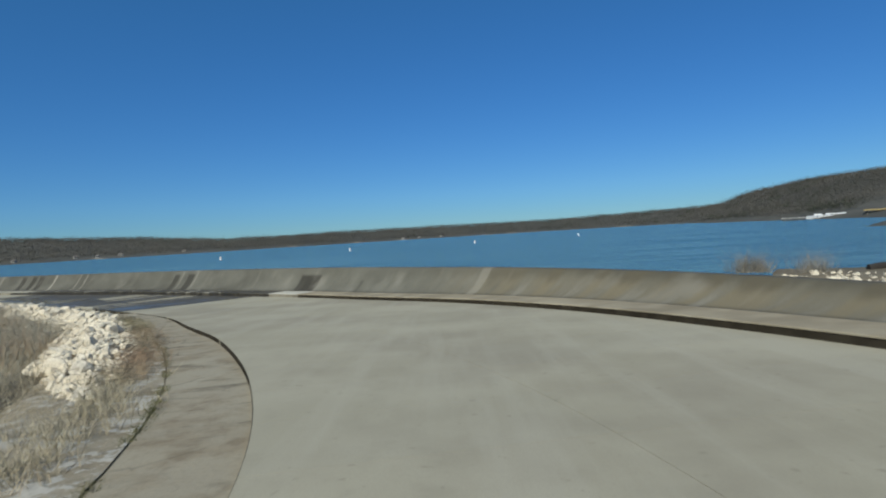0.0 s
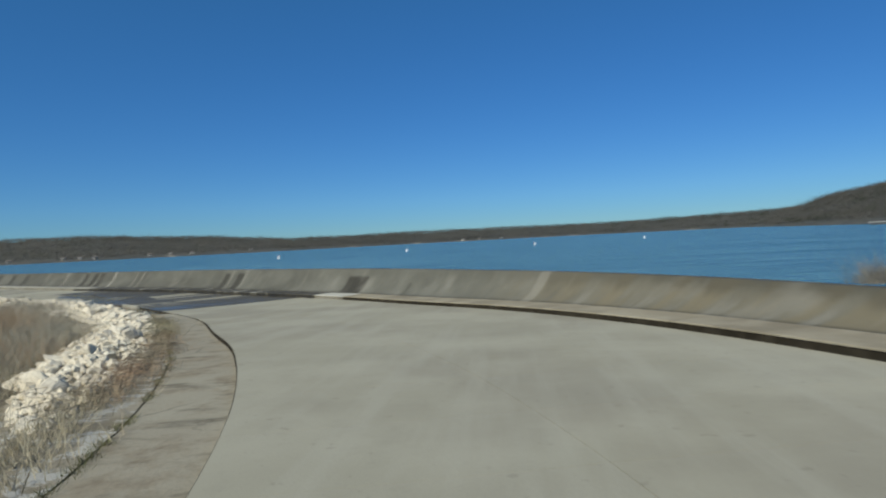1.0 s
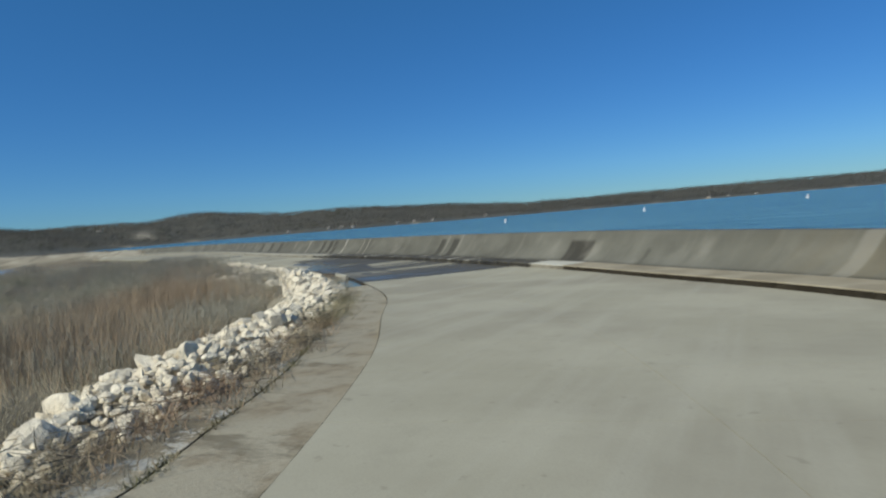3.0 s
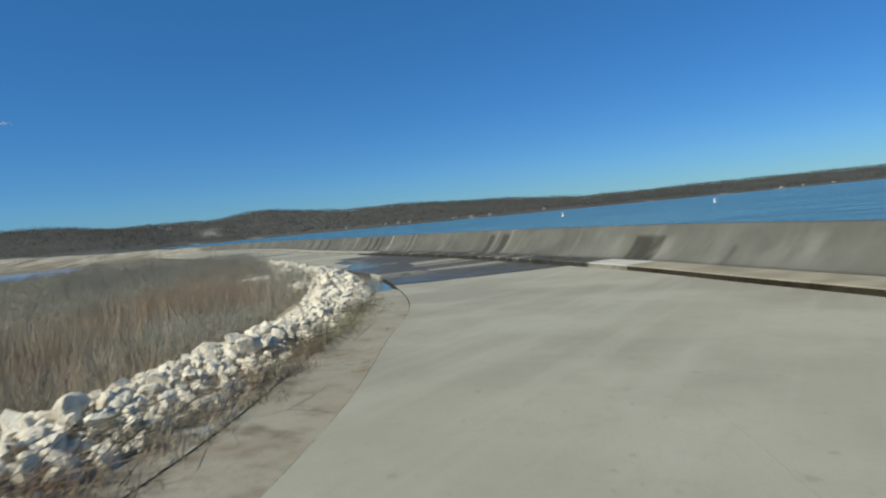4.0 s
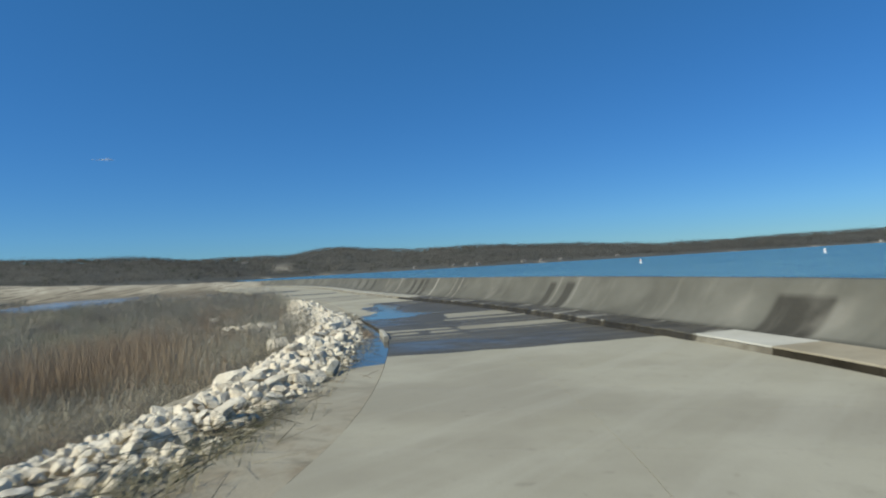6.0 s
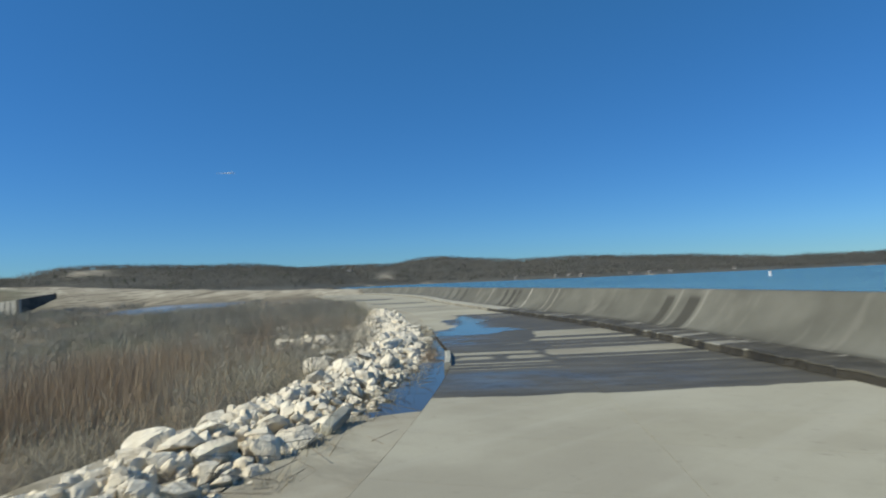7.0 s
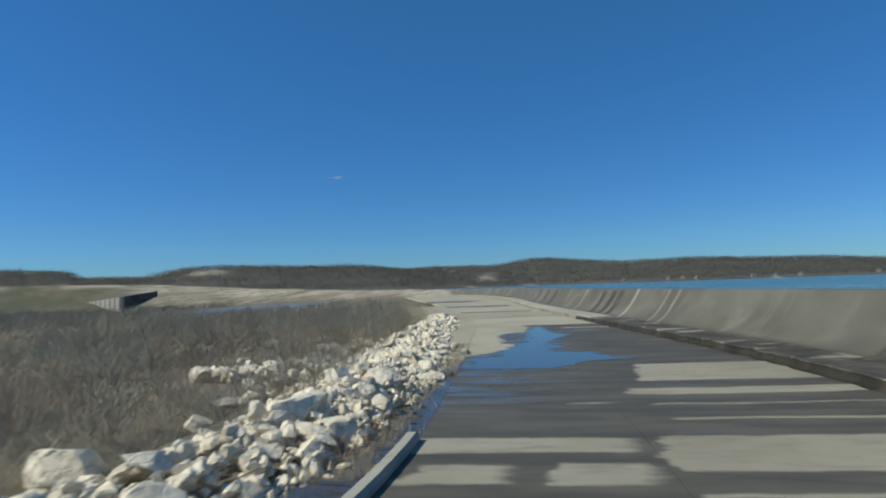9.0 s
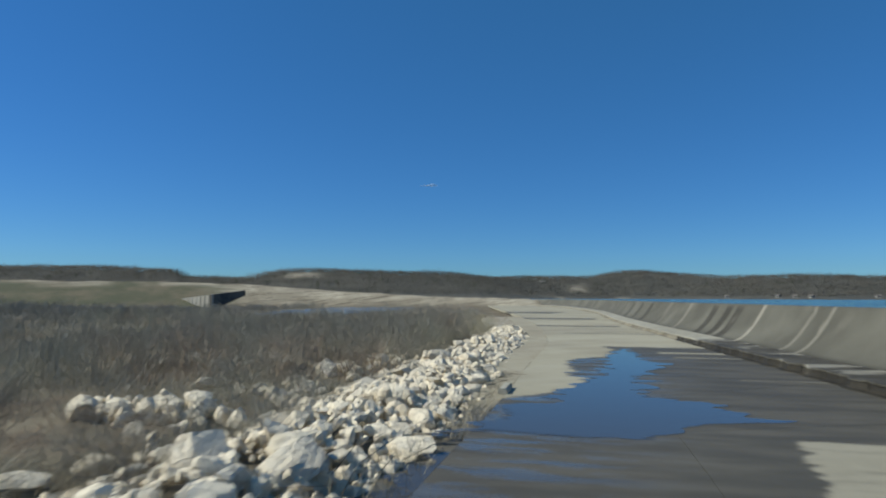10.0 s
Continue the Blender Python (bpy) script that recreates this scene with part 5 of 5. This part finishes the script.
# ---- culvert headwall ----
def build_culvert():
    root = holder("culvert_headwall", -151.5, 39.15, -1.8, "concrete culvert headwall with a ribbed wing in the embankment", "headwall")
    def slab(p0, p1, h0, h1, thick, b1=0.0):
        d = (Vector((*p1, 0)) - Vector((*p0, 0))).normalized()
        nrm = Vector((d.y, -d.x, 0)) * thick
        bm = bmesh.new()
        lo = [Vector((*p0, 0)), Vector((*p1, b1))]
        q = [lo[0], lo[1], lo[1] + Vector((0, 0, h1 - b1)), lo[0] + Vector((0, 0, h0))]
        vs = [bm.verts.new(p) for p in q] + [bm.verts.new(p - nrm) for p in q]
        for f4 in ((0, 1, 2, 3), (7, 6, 5, 4), (3, 2, 6, 7), (0, 4, 5, 1), (0, 3, 7, 4), (1, 5, 6, 2)):
            bm.faces.new([vs[i] for i in f4])
        bmesh.ops.recalc_face_normals(bm, faces=bm.faces)
        return bm

    part("wing_wall", slab((-33, -15), (0, 0), 1.0, 3.3, 0.5), M_HEADWALL, root)
    for k in range(20):                           # upright ribs along the wing
        t = 0.02 + k / 20
        x, y, h = -33 + 33 * t, -15 + 15 * t, 1.0 + 2.3 * t
        part("rib", slab((x - 0.01, y - 0.10), (x + 0.36, y + 0.07), h, h, 0.10), M_HEADWALL, root)
    # turned from the sun; its shade is painted in by the darker concrete
    part("return_wall", slab((0, 0), (-5, 7.2), 3.3, 4.3, 0.5, 3.2), M_SHADED_WALL, root, "dark return wall with deep shade put into its colour")
    return root


build_culvert()


# ---- docks and houses on the far shores ----
def build_dock(bearing, dist, length, high, roof, label):
    x, y = shore_place(bearing, dist)
    root = holder("boat_dock", x, y, WATER, label, "dock", "boat docks")
    root.rotation_euler = (0, 0, radians(bearing))
    deck = part("deck", box(bmesh.new(), (-length / 2, -2.6, 0.06), (length / 2, 2.6, 0.26), 0.03), M_DOCK, root)
    for k in range(5):
        part("float", box(bmesh.new(), (-length / 2 + (k + 0.1) * length / 5, -2.3, -0.2), (-length / 2 + (k + 0.9) * length / 5, 2.3, 0.07)), M_DRIFT, deck, "dark float under the deck")
    for sx in (-0.47, -0.16, 0.16, 0.47):
        for sy in (-2.4, 2.4):
            part("post", box(bmesh.new(), (sx * length - 0.07, sy - 0.07, 0.2), (sx * length + 0.07, sy + 0.07, high + 0.03)), M_DOCK, root)
    bm = bmesh.new()
    e, rise = length / 2 + 0.3, 0.12 * high
    for sgn in (-1, 1):                           # two thin roof slopes that meet at the ridge
        top = [bm.verts.new(p) for p in ((-e, sgn * 3.0, high), (e, sgn * 3.0, high), (e, 0.0, high + rise), (-e, 0.0, high + rise))]
        low = [bm.verts.new(v.co - Vector((0, 0, 0.1))) for v in top]
        bm.faces.new(top)
        bm.faces.new(low[::-1])
        for i in range(4):
            bm.faces.new((top[i], low[i], low[(i + 1) % 4], top[(i + 1) % 4]))
    bmesh.ops.recalc_face_normals(bm, faces=bm.faces)
    part("roof", bm, roof, root)
    return root


def build_boat(x, y, turn):
    root = holder("boat", x, y, WATER, "white moored motorboat beside the dock", "boat", "moored boats")
    root.rotation_euler = (0, 0, turn)
    bm = bmesh.new()
    secs = [(-3.0, 0.95, 0.0), (-1, 1.1, 0.0), (1.5, 0.95, 0.05), (3.0, 0.1, 0.35)]
    rows = []
    for x0, w, lift in secs:
        rows.append([bm.verts.new(p) for p in ((x0, -w, 0.9 + lift), (x0, -w * 0.7, 0.1 + lift), (x0, 0, -0.15 + lift), (x0, w * 0.7, 0.1 + lift), (x0, w, 0.9 + lift))])
    for a, b in zip(rows[:-1], rows[1:]):
        for k in range(4):
            bm.faces.new((a[k], b[k], b[k + 1], a[k + 1]))
        bm.faces.new((a[4], b[4], b[0], a[0]))
    bm.faces.new(rows[0])
    bm.faces.new(rows[-1][::-1])
    hull = part("hull", bm, M_WHITE, root)
    part("cabin", box(bmesh.new(), (-1.2, -0.7, 0.85), (0.7, 0.7, 1.3), 0.1), M_WHITE, hull)
    part("windscreen", box(bmesh.new(), (0.7, -0.6, 0.95), (0.76, 0.6, 1.25)), M_GLASS, hull, "dark tinted windscreen")
    return root


build_dock(-29.6, 186, 5.0, 0.62, M_SIDING, "low floating boat dock under a pale cover")
build_dock(-36.4, 160, 11.0, 1.5, M_YELLOW, "boat dock with a yellow metal roof")
for a, d in ((-31.4, 188), (-32.2, 184), (-32.7, 181), (-33.0, 178)):
    build_boat(*shore_place(a, d), radians(a + 12 * math.sin(a * 5)))


def build_house(bearing, dist, w, turn):
    x, y = far_place(bearing, dist)
    z = float(cover_and_height(np.array([x]), np.array([y]))[0][0])
    root = holder("house", x, y, z - 0.4, "pale lake house with a gabled roof among trees", "house", "far lake houses")
    root.rotation_euler = (0, 0, turn)
    root.scale = (0.5, 0.5, 0.5)
    wall = part("wall", box(bmesh.new(), (-w / 2, -3, 0), (w / 2, 3, 2.8)), M_SIDING, root)
    bm = bmesh.new()
    vs = [bm.verts.new(p) for p in ((-w / 2 - 0.4, -3.5, 2.7), (w / 2 + 0.4, -3.5, 2.7), (w / 2 + 0.4, 0, 4.3), (-w / 2 - 0.4, 0, 4.3), (w / 2 + 0.4, 3.5, 2.7), (-w / 2 - 0.4, 3.5, 2.7))]
    for q in ((0, 1, 2, 3), (3, 2, 4, 5), (0, 3, 5), (1, 4, 2), (0, 5, 4, 1)):
        bm.faces.new([vs[i] for i in q])
    part("roof", bm, M_ROOF, root)
    for k in range(3):
        for face in (-3.03, 3.03):
            part("window", box(bmesh.new(), (-w / 3 + k * w / 3 - 0.4, face - 0.03, 1.3), (-w / 3 + k * w / 3 + 0.4, face + 0.03, 2.3)), M_GLASS, wall, "dark window pane")
    return root


for bearing, extra, w, turn in ((41.3, 6, 4.5, 0.9), (37.6, 5, 4, 0.3), (36.4, 8, 5, 0.7), (35.3, 5, 4, 0.2), (31, 7, 4.5, 0.8), (29.4, 5, 4, 0.4), (27.6, 9, 5, 0.2), (22.5, 26, 5, 0.3), (2.7, 6, 5, 0.7), (1.2, 5, 4, 0.3), (-0.9, 8, 5, 0.5), (56.7, 190, 9, 0.6), (53, 180, 9, 0.9)):
    build_house(bearing, 6 + float(np.interp(bearing, SHORE_B, SHORE_R)) + extra, w, turn)


# ---- one wisp of cloud ----
def build_cloud():
    k = Net("thin_cloud")
    k.done((0.8, 0.8, 0.8), 1.0, 0.0)
    k.put(k.p.inputs["Alpha"], k.ramp(k.noise(0.06, 4, 0.6), 0.35, 0.7, 0.06, 0.42))
    g = random.Random(9)
    bm = bmesh.new()
    for i in range(9):
        t = (i + g.uniform(0.2, 0.8)) / 9
        x, z = 64 * (t - 0.5), 5 * (t - 0.5) + g.gauss(0, 1.2)
        s = (2.2 + 4.5 * t) * g.uniform(0.8, 1.1)
        m = Matrix.Translation((x, g.uniform(-10, 10), z)) @ Matrix.Diagonal((s * 1.7, s, s * 0.6, 1))
        bmesh.ops.create_icosphere(bm, subdivisions=2, radius=1.0, matrix=m)
    b = radians(67.2)
    ob = link_mesh("cloud", bm, k.m, True)
    ob.matrix_world = pose(-8 - 2500 * math.sin(b), 18 + 2500 * math.cos(b), 2500 * math.tan(radians(10.3)) + 1.3, 0, 0, 67.2)
    ob.visible_shadow = False
    tagged(ob, "small thin white wisp of cloud in a clear sky", "cloud", "", "structure")


build_cloud()


# ---- loose broken kerb chunk ----
def build_chunk(x, y, turn, length):
    bm = box(bmesh.new(), (-length / 2, -0.09, 0), (length / 2, 0.05, 0.16), 0.02)
    bmesh.ops.subdivide_edges(bm, edges=bm.edges[:], cuts=2)
    for v in bm.verts:
        v.co += Vector((noise.noise(v.co * 6), noise.noise(v.co * 6 + Vector((5, 0, 0))), noise.noise(v.co * 6 + Vector((0, 5, 0))))) * 0.02
    ob = link_mesh("kerb_chunk", bm, M_KERB)
    ob.matrix_world = pose(x, y, float(grade(x, y)) - 0.05, 16, -6, turn)
    tagged(ob, "tilted broken length of concrete kerb in the silt", "kerb chunk")


build_chunk(-13.14, 23.95, 129, 0.75)


# ---- driftwood on the bank ----
def build_log(x, y, turn, length, radius):
    bm = bmesh.new()
    rings = []
    for i in range(9):
        t = i / 8
        c = Vector((length * (t - 0.5), 0.12 * math.sin(t * 5), radius * 0.7 + 0.05 * math.sin(t * 7)))
        r = radius * (1 - 0.5 * t)
        rings.append([bm.verts.new(c + Vector((0, math.cos(a) * r * (1 + 0.15 * noise.noise(Vector((t * 9, a, 0)))), math.sin(a) * r))) for a in np.linspace(0, 2 * math.pi, 10, endpoint=False)])
    for p, q in zip(rings[:-1], rings[1:]):
        for k in range(10):
            bm.faces.new((p[k], p[(k + 1) % 10], q[(k + 1) % 10], q[k]))
    bm.faces.new(rings[0][::-1])
    bm.faces.new(rings[-1])
    ob = link_mesh("driftwood_log", bm, M_DRIFT)
    ob.matrix_world = pose(x, y, WATER + 0.04, 0, 0, turn)
    tagged(ob, "dark waterlogged driftwood log on the lake bank", "log")


build_log(9.9, 12.7, -8, 2.2, 0.10)
build_log(9.35, 12.3, -20, 0.9, 0.07)


# ---- gravel washed over the shoulder ----
def build_gravel():
    g = random.Random(77)
    spots = []
    for k in range(260):
        u = left_arc(-2.2, 2) + (left_arc(-16, 28.4) - left_arc(-2.2, 2)) * g.random()
        off = 0.3 + 2.0 * g.random() ** 1.5
        x, y = band_point(u, off)
        spots.append((x, y, float(grade(x, y)) - 0.13 - 0.03 * off, g.uniform(0.008, 0.026)))
    joined_rocks("gravel", spots, "small pale stones scattered on the silted shoulder")


build_gravel()
